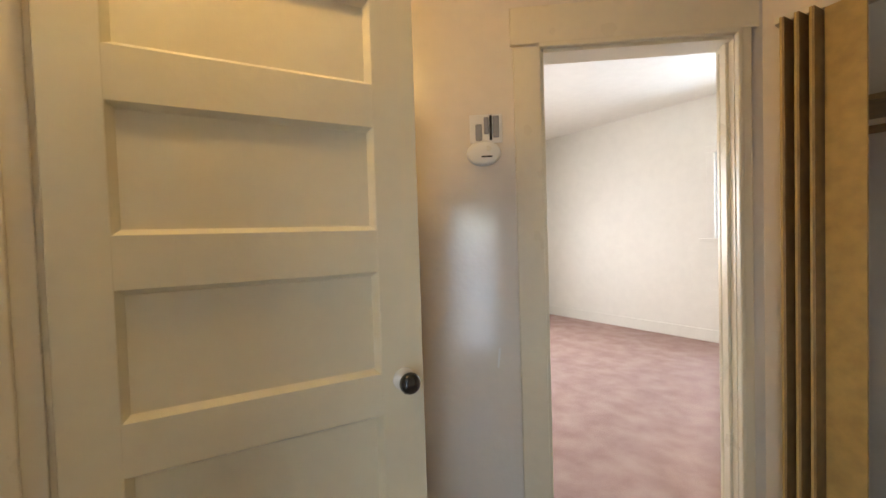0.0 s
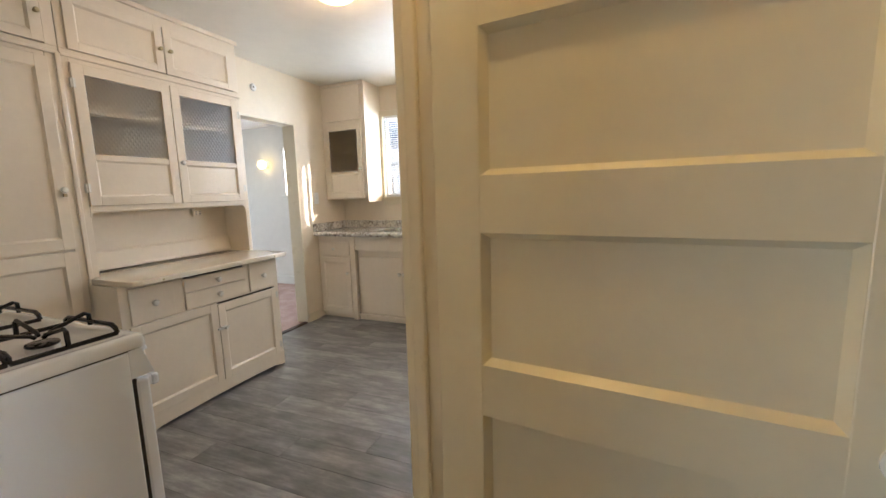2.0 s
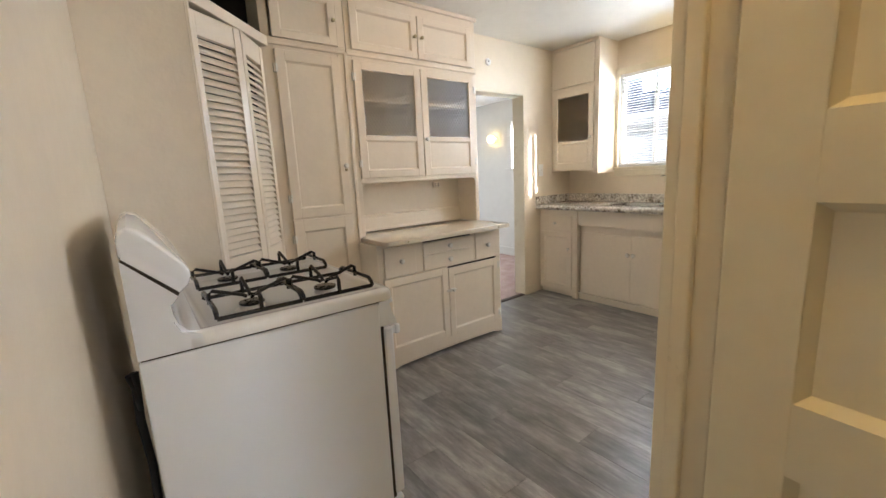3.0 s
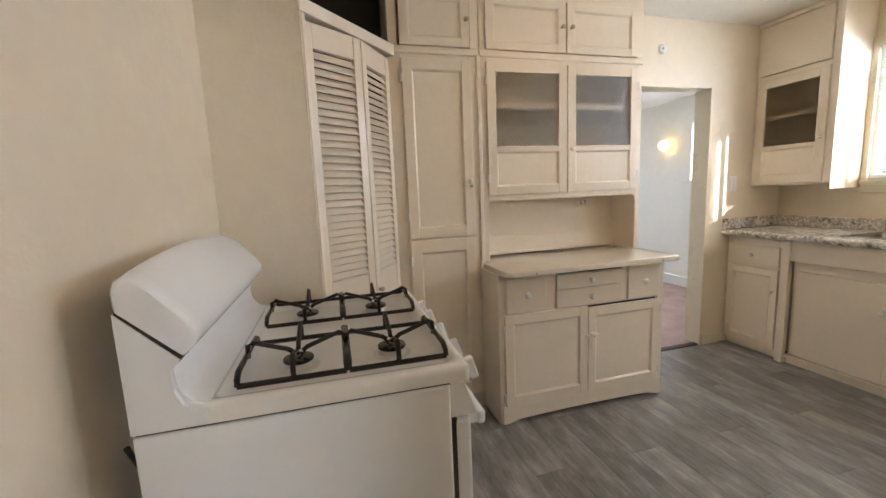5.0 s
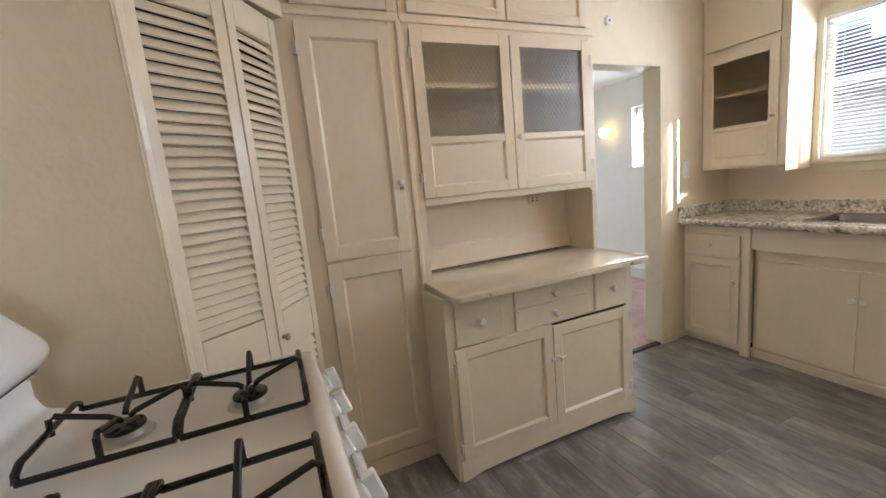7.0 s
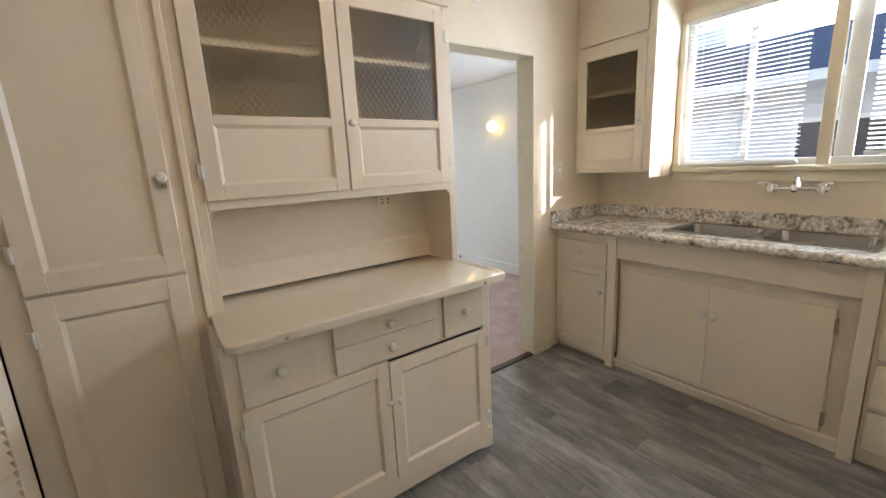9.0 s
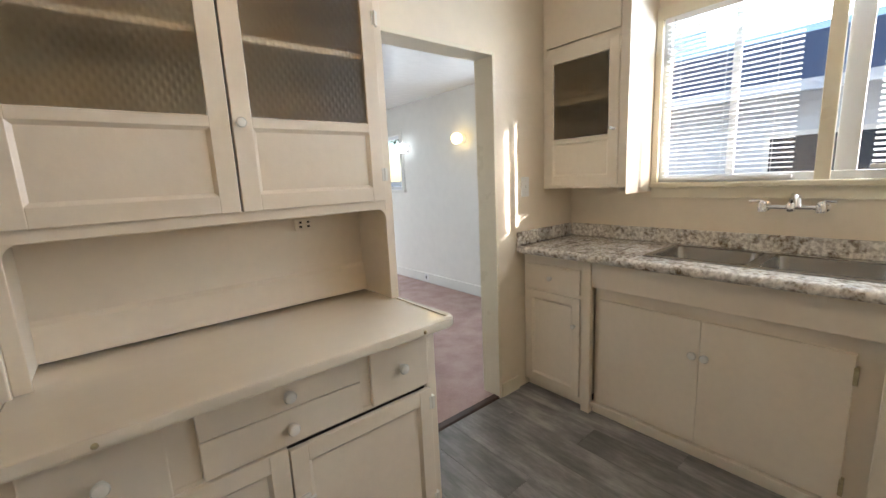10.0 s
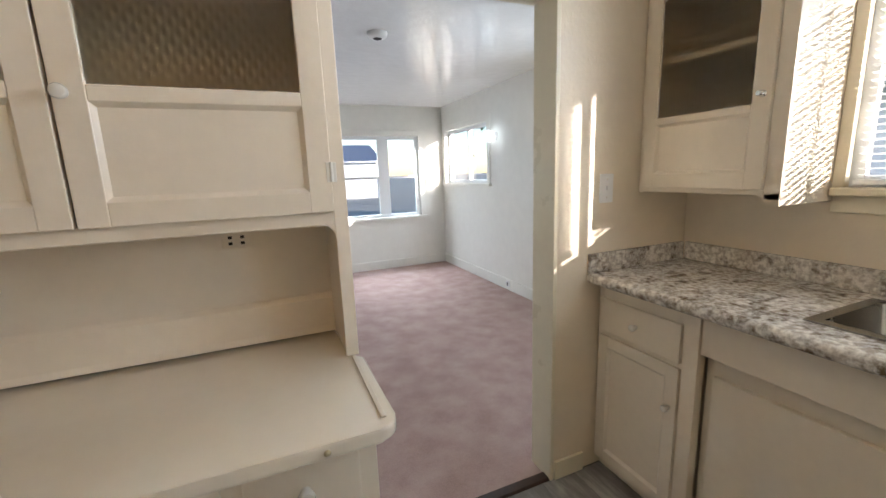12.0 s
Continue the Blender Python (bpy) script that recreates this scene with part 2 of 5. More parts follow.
structure("wall_house_west", wall_mesh("x", 0.30, 0.428, -2.3, -0.9, 0, 2.95), M_ROOMWHITE, "plain white wall", "wall")
structure("wall_bedroom_upper", wall_mesh("x", -0.10, 0.0, 0, 1.72, H + 0.08, 2.95), M_ROOMWHITE, "plain white bedroom wall", "wall").matrix_basis = D_POSE
structure("ceiling", boxed(-2.4, 5.0, -5.19, 0.43, BH, BH + 0.08), M_ROOMWHITE, "plain white bedroom ceiling", "ceiling")
floor_bed = structure("floor_carpet_bedroom", boxed(-2.4, 5.0, -5.19, 0.428, -0.08, -0.004), M_CARPET, "mauve pink bedroom carpet with pale patches", "carpet")
bm = bmesh.new()
box(bm, 0.62, 4.88, 0.43, 3.017, -0.07, -0.001)
structure("floor", bm, mat("subfloor", (0.06, 0.06, 0.06), 0.8, grain=0.2), "dark underlay below grey vinyl planks", "floor")

# ---------------------------------------------------------------- more materials
M_GLASS = bpy.data.materials.new("window_glass")
M_GLASS.use_nodes = True
g = M_GLASS.node_tree.nodes["Principled BSDF"]
g.inputs["Transmission Weight"].default_value, g.inputs["Roughness"].default_value, g.inputs["IOR"].default_value = 1.0, 0.0, 1.45
M_OBSCURE = bpy.data.materials.new("patterned_glass")
M_OBSCURE.use_nodes = True
n, l = M_OBSCURE.node_tree.nodes, M_OBSCURE.node_tree.links
g = n["Principled BSDF"]
g.inputs["Transmission Weight"].default_value, g.inputs["Roughness"].default_value, g.inputs["IOR"].default_value = 1.0, 0.38, 1.35
g.inputs["Base Color"].default_value = (0.74, 0.70, 0.61, 1)
tc = n.new("ShaderNodeTexCoord")
bp = n.new("ShaderNodeBump")
bp.inputs["Strength"].default_value, bp.inputs["Distance"].default_value = 0.35, 0.003
heights = []
for turn in (35, -35):
    mp = n.new("ShaderNodeMapping")
    mp.inputs["Rotation"].default_value = (0, radians(turn), 0)
    wv = n.new("ShaderNodeTexWave")
    wv.inputs["Scale"].default_value, wv.inputs["Distortion"].default_value = 15.0, 0.5
    l.new(tc.outputs["Object"], mp.inputs["Vector"])
    l.new(mp.outputs[0], wv.inputs["Vector"])
    heights.append(wv.outputs["Fac"])
mx = n.new("ShaderNodeMath")
mx.operation = "MULTIPLY"
l.new(heights[0], mx.inputs[0])
l.new(heights[1], mx.inputs[1])
l.new(mx.outputs[0], bp.inputs["Height"])
l.new(bp.outputs[0], g.inputs["Normal"])
M_ENAMEL = mat("white_enamel", (0.86, 0.875, 0.89), 0.12, coat=0.5, wear=0.04, wear_scale=6, dirt=(0.7, 0.66, 0.55))
M_COOKTOP = mat("cooktop_enamel", (0.85, 0.84, 0.81), 0.14, coat=0.5, grain=0.02, scale=40, wear=0.12, wear_scale=9, dirt=(0.62, 0.50, 0.33))
M_BLACK = mat("black_enamel", (0.014, 0.011, 0.010), 0.16, grain=0.3, scale=80, bump=0.2, bump_scale=120)
M_RUBBER = mat("black_rubber", (0.015, 0.015, 0.016), 0.6, grain=0.2)
M_ALU = mat("burner_aluminium", (0.62, 0.60, 0.56), 0.35, metal=1.0, grain=0.1, wear=0.3, wear_scale=20)
M_CHROME = mat("chrome", (0.78, 0.78, 0.78), 0.08, metal=1.0, wear=0.1, wear_scale=30)
M_STEEL = mat("brushed_steel", (0.36, 0.35, 0.33), 0.20, metal=1.0, grain=0.12, scale=120, wear=0.15)
M_KNOB = mat("white_knob", (0.84, 0.81, 0.74), 0.18, coat=0.3, wear=0.06, wear_scale=30)
M_DARKKNOB = mat("black_glass_knob", (0.012, 0.010, 0.010), 0.08, coat=0.6)
M_BRASS = mat("tarnished_hinge", (0.55, 0.46, 0.28), 0.4, metal=0.6, grain=0.3, scale=50)
# Near-black for seams and slots, and for shade painted into gaps.
M_GAP = mat("gap_shade_seam_black", (0.05, 0.04, 0.03), 0.9, grain=0.2)
M_PLASTIC = mat("white_plastic", (0.82, 0.81, 0.78), 0.35, wear=0.05)
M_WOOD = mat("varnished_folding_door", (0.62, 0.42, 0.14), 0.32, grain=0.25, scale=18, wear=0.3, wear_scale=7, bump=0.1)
# Darker wood: painted shade on alternate folds, own colour of pull, rod and shelf.
M_WOODDARK_SHADE = mat("fold_shade_and_dark_wood", (0.34, 0.21, 0.08), 0.4, grain=0.3, scale=18)
M_STRIP = mat("dark_threshold", (0.06, 0.03, 0.02), 0.45, grain=0.3, scale=40, wear=0.3)
M_WORKTOP = mat("glossy_worktop_paint", (0.78, 0.70, 0.575), 0.12, coat=0.4, grain=0.02, scale=20, wear=0.12, wear_scale=4, bump=0.06, bump_scale=20)


def stone_mat():
    m = bpy.data.materials.new("granite_laminate")
    m.use_nodes = True
    n, l = m.node_tree.nodes, m.node_tree.links
    b = n["Principled BSDF"]
    b.inputs["Roughness"].default_value = 0.22
    tc = n.new("ShaderNodeTexCoord")
    last = None
    for s, ramp in ((7.0, ((0.40, (0.36, 0.32, 0.27)), (0.56, (0.58, 0.56, 0.53)))),
                    (13.0, ((0.42, (0.05, 0.042, 0.04)), (0.49, (0.68, 0.65, 0.60)))),
                    (50.0, ((0.40, (0.26, 0.22, 0.19)), (0.60, (0.74, 0.71, 0.66))))):
        t = n.new("ShaderNodeTexNoise")
        t.inputs["Scale"].default_value, t.inputs["Detail"].default_value, t.inputs["Roughness"].default_value = s, 6.0, 0.6
        r = n.new("ShaderNodeValToRGB")
        for e, (p, c) in zip(r.color_ramp.elements, ramp):
            e.position, e.color = p, (*c, 1)
        l.new(tc.outputs["Object"], t.inputs["Vector"])
        l.new(t.outputs["Fac"], r.inputs[0])
        if last is None:
            last = r.outputs[0]
        else:
            x = n.new("ShaderNodeMix")
            x.data_type = "RGBA"
            x.inputs["Factor"].default_value = 0.5
            l.new(last, x.inputs[6])
            l.new(r.outputs[0], x.inputs[7])
            last = x.outputs[2]
    c = n.new("ShaderNodeBrightContrast")
    c.inputs["Bright"].default_value, c.inputs["Contrast"].default_value = 0.07, 0.60
    l.new(last, c.inputs["Color"])
    l.new(c.outputs[0], b.inputs["Base Color"])
    return m


M_STONE = stone_mat()


def root(ob):
    while ob.parent:
        ob = ob.parent
    return ob


def wpart(name, bm, material, parent, label="", smooth=False):
    """A part whose mesh is given in the world's coordinates."""
    return part(name, bm, material, parent, label, smooth, root(parent).matrix_basis.inverted())


def south(y0):
    """Maps (u, v, w) to a face that looks south at y0: u is x, v is z, w stands out."""
    return Matrix(((1, 0, 0, 0), (0, 0, -1, y0), (0, 1, 0, 0), (0, 0, 0, 1)))


def west(x0):
    """Maps (u, v, w) to a face that looks west at x0: u is y."""
    return Matrix(((0, 0, -1, x0), (1, 0, 0, 0), (0, 1, 0, 0), (0, 0, 0, 1)))


def onface(F, *boxes, bevel=0.0025):
    bm = bmesh.new()
    for b in boxes:
        box(bm, *b, bevel=bevel)
    bm.transform(F)
    return bm


def knob(parent, F, u, v, w=0.018, r=0.016, material=None, label=""):
    bm = bmesh.new()
    lathe(bm, (0, 0, 0), (0, 0, 1), [(0, r * 0.62), (0.006, r * 0.5), (0.012, r * 0.52), (0.016, r * 0.95), (0.022, r), (0.028, r * 0.82), (0.031, r * 0.35)], 16)
    bm.transform(F @ Matrix.Translation((u, v, w)))
    return wpart("knob", bm, material or M_KNOB, parent, label, True)


def hinge(parent, F, u, v, w=0.017):
    bm = onface(F, (u - 0.012, u + 0.012, v - 0.024, v + 0.024, w - 0.012, w + 0.003), bevel=0.001)
    cyl(bm, F @ Vector((u, v - 0.024, w + 0.003)), F @ Vector((u, v + 0.024, w + 0.003)), 0.004, seg=8)
    return wpart("hinge", bm, M_KNOB, parent, "painted-over cabinet hinge")


def sloped_frame(F, u0, u1, v0, v1, width, out, deep):
    """A mitred moulding that slopes from the frame (out) down to its panel (deep)."""
    bm = bmesh.new()
    outer = [(u0, v0), (u1, v0), (u1, v1), (u0, v1)]
    inner = [(u0 + width, v0 + width), (u1 - width, v0 + width), (u1 - width, v1 - width), (u0 + width, v1 - width)]
    for i in range(4):
        j = (i + 1) % 4
        a = [bm.verts.new((*p, w)) for p, w in ((outer[i], out), (outer[j], out), (inner[j], deep), (inner[i], deep))]
        b = [bm.verts.new((*p, 0.0)) for p in (outer[i], outer[j], inner[j], inner[i])]
        bm.faces.new(a)
        bm.faces.new(b[::-1])
        for k in range(4):
            bm.faces.new((a[k], b[k], b[(k + 1) % 4], a[(k + 1) % 4]))
    bm.transform(F)
    return bm


def panel_door(parent, F, u0, u1, v0, v1, stile=0.055, rail=0.06, split=None, glass=False, material=None, th=0.018, name="door"):
    """A framed door standing th proud of its face; split: heights of one middle rail (low, high); glass fills what is above it."""
    material = material or M_CAB
    low_top = split[0] if split else v1 - rail
    a, b = u0 + stile - 0.004, u1 - stile + 0.004
    door = wpart(name, onface(F, (a, b, v0 + rail - 0.004, low_top + 0.004, 0.0, th * 0.38), bevel=0), material, parent)
    for u in (u0, u1 - stile):
        wpart("stile", onface(F, (u, u + stile, v0, v1, -0.002, th)), material, door)
    rails = [(v0, v0 + rail), (v1 - rail, v1)] + ([split] if split else [])
    for lo, hi in rails:
        wpart("rail", onface(F, (u0 + stile - 0.001, u1 - stile + 0.001, lo, hi, -0.002, th - 0.0005)), material, door)
    wpart("moulding", sloped_frame(F, a + 0.003, b - 0.003, v0 + rail - 0.001, low_top + 0.001, 0.011, th - 0.0015, th * 0.36), material, door)
    if glass:
        pane = wpart("glass_pane", onface(F, (a, b, split[1] - 0.004, v1 - rail + 0.004, th * 0.3, th * 0.3 + 0.004), bevel=0), M_OBSCURE, door,
                     "diamond-patterned obscure glass")
        pane.visible_shadow = False
    elif split:
        wpart("panel", onface(F, (a, b, split[1] - 0.004, v1 - rail + 0.004, 0.0, th * 0.42), bevel=0), material, door)
    return door


def drawer_front(parent, F, u0, u1, v0, v1, th=0.018, knobs=1, r=0.016):
    d = wpart("drawer_front", onface(F, (u0, u1, v0, v1, -0.002, th), bevel=0.004), M_CAB, parent)
    for i in range(knobs):
        knob(d, F, (u0 + u1) / 2, (v0 + v1) / 2, th, r)
    return d


# ---------------------------------------------------------------- pantry cabinet and hutch
FU = south(2.722)                                              # face of the tall and upper cabinets
pantry = thing("pantry_cabinet", "tall cream painted pantry cabinet with two panelled doors", "cabinet", at=pose(1.75, 2.84, 0))
bm = bmesh.new()
box(bm, 1.50, 1.53, 2.722, 2.97, 0, 2.09)
box(bm, 1.955, 1.99, 2.722, 2.97, 0, 2.09)
box(bm, 1.53, 1.955, 2.95, 2.97, 0, 2.09)
for z in (0.03, 1.05, 2.06):
    box(bm, 1.53, 1.955, 2.722, 2.95, z, z + 0.03)
wpart("body", bm, M_CAB, pantry)
wpart("face_frame", onface(FU, (1.49, 1.565, 0, 2.09, -0.004, 0.004), (1.95, 2.010, 0, 2.09, -0.004, 0.004), (1.565, 1.95, 0.0, 0.09, -0.004, 0.0035)), M_CAB, pantry)
wpart("edge_moulding", onface(FU, (1.988, 2.012, 0, 2.09, 0, 0.016), bevel=0.005), M_CAB, pantry)
wpart("plinth", onface(FU, (1.49, 1.985, 0, 0.085, 0.004, 0.014)), M_CAB, pantry)
d = panel_door(pantry, FU, 1.562, 1.953, 1.078, 2.055, 0.055, 0.06)
knob(d, FU, 1.932, 1.39)
wpart("latch", onface(FU, (1.928, 1.945, 1.355, 1.372, 0.018, 0.03)), M_BRASS, d, "small tarnished latch")
hinge(d, FU, 1.560, 1.95), hinge(d, FU, 1.560, 1.2)
d = panel_door(pantry, FU, 1.562, 1.953, 0.095, 1.068, 0.06, 0.075)
hinge(d, FU, 1.560, 0.95), hinge(d, FU, 1.560, 0.25)


def overhead(u0, u1, doors, label):
    c = thing("overhead_cupboard", label, "cupboard", "overhead cupboards", at=pose((u0 + u1) / 2, 2.84, 2.09))
    bm = bmesh.new()
    box(bm, u0, u0 + 0.02, 2.722, 2.97, 2.09, 2.46)
    box(bm, u1 - 0.02, u1, 2.722, 2.97, 2.09, 2.46)
    box(bm, u0 + 0.02, u1 - 0.02, 2.722, 2.97, 2.09, 2.11)
    box(bm, u0 + 0.02, u1 - 0.02, 2.722, 2.97, 2.44, 2.46)
    box(bm, u0 + 0.02, u1 - 0.02, 2.95, 2.97, 2.11, 2.44)
    wpart("body", bm, M_CAB, c)
    wpart("face_frame", onface(FU, (u0, u1, 2.09, 2.118, -0.004, 0.004), (u0, u1, 2.405, 2.46, -0.004, 0.004), (u0, u0 + 0.05, 2.118, 2.405, -0.004, 0.004),
                               (u1 - 0.05, u1, 2.118, 2.405, -0.004, 0.004)), M_CAB, c)
    wpart("rail_moulding", onface(FU, (u0, u1, 2.078, 2.094, 0, 0.014), bevel=0.004), M_CAB, c)
    for a, b, k in doors:
        d = panel_door(c, FU, a, b, 2.120, 2.402, 0.05, 0.045)
        knob(d, FU, k, 2.26, r=0.013, material=M_BRASS, label="small dull brass knob")
    return c


overhead(1.50, 2.008, [(1.56, 1.952, 1.93)], "cream painted single-door cupboard above the pantry")
overhead(2.012, 3.118, [(2.047, 2.557, 2.53), (2.565, 3.07, 2.592)], "cream painted double-door cupboard above the glazed cabinet")
tagged(link("cornice", onface(FU, (1.50, 3.132, 2.46, 2.488, -0.002, 0.020), (3.118, 3.132, 2.46, 2.488, -0.247, -0.002), bevel=0.004), M_CAB),
       "cream painted cornice strip along the cupboards", "trim", "", "structure")

glazed = thing("glazed_cabinet", "cream painted wall cabinet with patterned glass doors over a niche", "cabinet", at=pose(2.56, 2.84, 0.93))
bm = bmesh.new()
box(bm, 2.012, 2.035, 2.722, 2.97, 0.906, 2.09)
box(bm, 3.088, 3.118, 2.722, 2.97, 0.906, 2.09)
box(bm, 2.035, 3.088, 2.722, 2.95, 1.275, 1.298)
box(bm, 2.035, 3.088, 2.722, 2.95, 2.06, 2.088)
wpart("body", bm, M_CAB, glazed)
wpart("back_board", boxed(2.035, 3.088, 2.952, 2.97, 0.906, 2.09), M_CAB, glazed)
# Back lining in the darkened colour that paints the shade behind the glass.
wpart("inner_lining", boxed(2.036, 3.087, 2.940, 2.951, 1.30, 2.058), M_CABIN, glazed, "beige cabinet inside with its dimness painted in")
wpart("shelf", boxed(2.036, 3.087, 2.735, 2.938, 1.81, 1.83, bevel=0.002), M_CAB, glazed)
# face frame with rounded niche corners
bm = onface(FU, (2.012, 2.047, 0.906, 2.09, -0.004, 0.004), (3.083, 3.118, 0.906, 2.09, -0.004, 0.004), (2.047, 3.083, 1.268, 1.305, -0.004, 0.0038),
            (2.047, 3.083, 2.055, 2.09, -0.004, 0.0038))
for cx, sgn in ((2.047, 1), (3.083, -1)):
    r = 0.035
    pts = [(cx, 1.269)] + [(cx + sgn * (r - r * math.cos(a)), 1.269 - r + r * math.sin(a)) for a in (math.pi / 2 * i / 6 for i in range(6, -1, -1))]
    extrude_profile(bm, pts, 2.7185, 2.7255)
wpart("face_frame", bm, M_CAB, glazed)
wpart("niche_cove", extrude_profile(bmesh.new(), [(2.951, 0.912), (2.951, 1.03), (2.938, 1.015), (2.925, 0.93), (2.918, 0.912)], 2.036, 3.087, "x"), M_CAB, glazed)
for a, b, k in ((2.047, 2.566, None), (2.572, 3.083, 2.592)):
    d = panel_door(glazed, FU, a, b, 1.302, 2.052, 0.056, 0.052, (1.552, 1.585), True)
    if k:
        knob(d, FU, k, 1.566, r=0.015)
    for z in (1.40, 1.95):
        hinge(d, FU, a if not k else b, z)
# Strip painted dark as the shade between the two glass doors.
wpart("centre_gap", onface(FU, (2.5663, 2.5717, 1.302, 2.052, 0.0, 0.003), bevel=0), M_GAP, glazed)
o = tagged(link("wall_outlet", boxed(2.80, 2.875, 2.930, 2.9375, 1.20, 1.245, bevel=0.002), M_CAB), "painted-over outlet with dark slots in the hutch niche", "outlet")
for x in (2.822, 2.853):
    for z in (1.214, 1.231):
        wpart("slot", boxed(x - 0.005, x + 0.005, 2.928, 2.9305, z - 0.004, z + 0.004), M_GAP, o)

FB = south(2.474)
base = thing("hutch_cabinet", "cream painted hutch cabinet with four drawers and two doors", "cabinet", at=pose(2.54, 2.71, 0))
bm = bmesh.new()
box(bm, 1.985, 2.005, 2.474, 2.97, 0, 0.872)
box(bm, 3.075, 3.097, 2.474, 2.97, 0, 0.872)
box(bm, 2.005, 3.075, 2.474, 2.97, 0.09, 0.11)
box(bm, 2.005, 3.075, 2.95, 2.97, 0.11, 0.872)
wpart("body", bm, M_CAB, base)
wpart("face_frame", onface(FB, (1.985, 2.035, 0.0, 0.872, -0.004, 0.004), (3.052, 3.097, 0.0, 0.872, -0.004, 0.004), (2.035, 3.052, 0.852, 0.872, -0.004, 0.0038),
                           (2.035, 3.052, 0.638, 0.655, -0.004, 0.0038), (2.270, 2.345, 0.655, 0.852, -0.004, 0.0038), (2.785, 2.83, 0.655, 0.852, -0.004, 0.0038)), M_CAB, base)
# Near-black sheet paints the shade seen through the drawer gaps.
wpart("drawer_cavity", onface(FB, (2.035, 3.052, 0.11, 0.852, -0.03, -0.012), bevel=0), M_GAP, base, "near-black sheet painting the shade behind the drawer fronts")
pts = [(2.0, 0.105), (2.0, 0.0), (2.03, 0.0)] + [(2.03 + 1.03 * i / 14, 0.006 + 0.020 * math.sin(math.pi * i / 14) ** 0.3) for i in range(1, 14)] + [(3.06, 0.0), (3.09, 0.0), (3.09, 0.105)]
wpart("apron", extrude_profile(bmesh.new(), pts, 2.458, 2.4735), M_CAB, base)
drawer_front(base, FB, 2.030, 2.275, 0.648, 0.852, r=0.018)
drawer_front(base, FB, 2.340, 2.788, 0.756, 0.843, r=0.018)
drawer_front(base, FB, 2.340, 2.788, 0.648, 0.7535, r=0.018)
drawer_front(base, FB, 2.826, 3.056, 0.648, 0.852, r=0.018)
d = panel_door(base, FB, 2.018, 2.5465, 0.105, 0.641, 0.052, 0.055)
hinge(d, FB, 2.018, 0.16), hinge(d, FB, 2.018, 0.56)
d = panel_door(base, FB, 2.551, 3.062, 0.100, 0.627, 0.052, 0.055)
hinge(d, FB, 3.064, 0.17), hinge(d, FB, 3.064, 0.57)
bm = onface(FB, (2.555, 2.595, 0.45, 0.475, 0.018, 0.026), (2.528, 2.552, 0.455, 0.470, 0.018, 0.03), bevel=0.003)
lathe(bm, FB @ Vector((2.578, 0.4625, 0.025)), (0, -1, 0), [(0, 0.006), (0.014, 0.006), (0.018, 0.011), (0.026, 0.009)], 12)
cyl(bm, FB @ Vector((2.578, 0.4625, 0.036)), FB @ Vector((2.606, 0.468, 0.036)), 0.005, seg=8)
wpart("latch", bm, M_KNOB, d, "white painted cupboard catch", True)
# worktop with rounded front corners and a lipped edge
r = 0.04
pts = [(2.012, 2.952), (2.012, 2.72), (1.995, 2.70)]
pts += [(1.995 + r - r * math.cos(a), 2.366 + r - r * math.sin(a)) for a in (math.pi / 2 * i / 6 for i in range(7))]
pts += [(3.128 - r + r * math.sin(a), 2.366 + r - r * math.cos(a)) for a in (math.pi / 2 * i / 6 for i in range(7))]
pts += [(3.128, 2.70), (3.112, 2.72), (3.087, 2.72), (3.087, 2.952)]
bm = extrude_profile(bmesh.new(), pts, 0.875, 0.905, "z")
top_edges = [e for e in bm.edges if all(abs(v.co.z - 0.905) < 1e-5 for v in e.verts) or all(abs(v.co.z - 0.875) < 1e-5 for v in e.verts)]
bmesh.ops.bevel(bm, geom=top_edges, offset=0.007, segments=3, profile=0.5, affect="EDGES")
worktop = tagged(link("hutch_worktop", bm, M_WORKTOP, True), "glossy cream painted hutch worktop with worn rounded edge", "worktop")
part("edge_lip", box(bmesh.new(), 3.096, 3.108, 2.40, 2.715, 0.904, 0.909, bevel=0.002), M_WORKTOP, worktop)
for x in (2.165, 2.985):
    bm = lathe(bmesh.new(), (x, 2.369, 0.888), (0, -1, 0), [(0, 0.006), (0.006, 0.007), (0.010, 0.003)], 10)
    part("peg", bm, M_BRASS, worktop, "chipped screw head on the edge", True)

# ---------------------------------------------------------------- corner closet with louvred doors
C_POSE = pose(1.085, 2.245, 0, 0, 0, 46.5)
CW = 0.62
tagged(link("trim_closet_header", boxed(-0.015, CW + 0.01, -0.012, 0.06, 2.055, 2.11, bevel=0.004), M_CAB), "cream closet door header", "trim", "", "structure").matrix_basis = C_POSE
tagged(link("trim_closet_jamb", boxed(-0.012, 0.018, -0.006, 0.07, 0, 2.055, bevel=0.003), M_CAB), "cream closet door jamb", "trim", "", "structure").matrix_basis = C_POSE
# Back sheet is near-black so the closet's shade is in its colour.
structure("wall_closet_inside", boxed(0.716, 1.52, 2.94, 2.969, 0, H), M_DARK, "back of the corner closet, painted near-black for its shade", "wall")


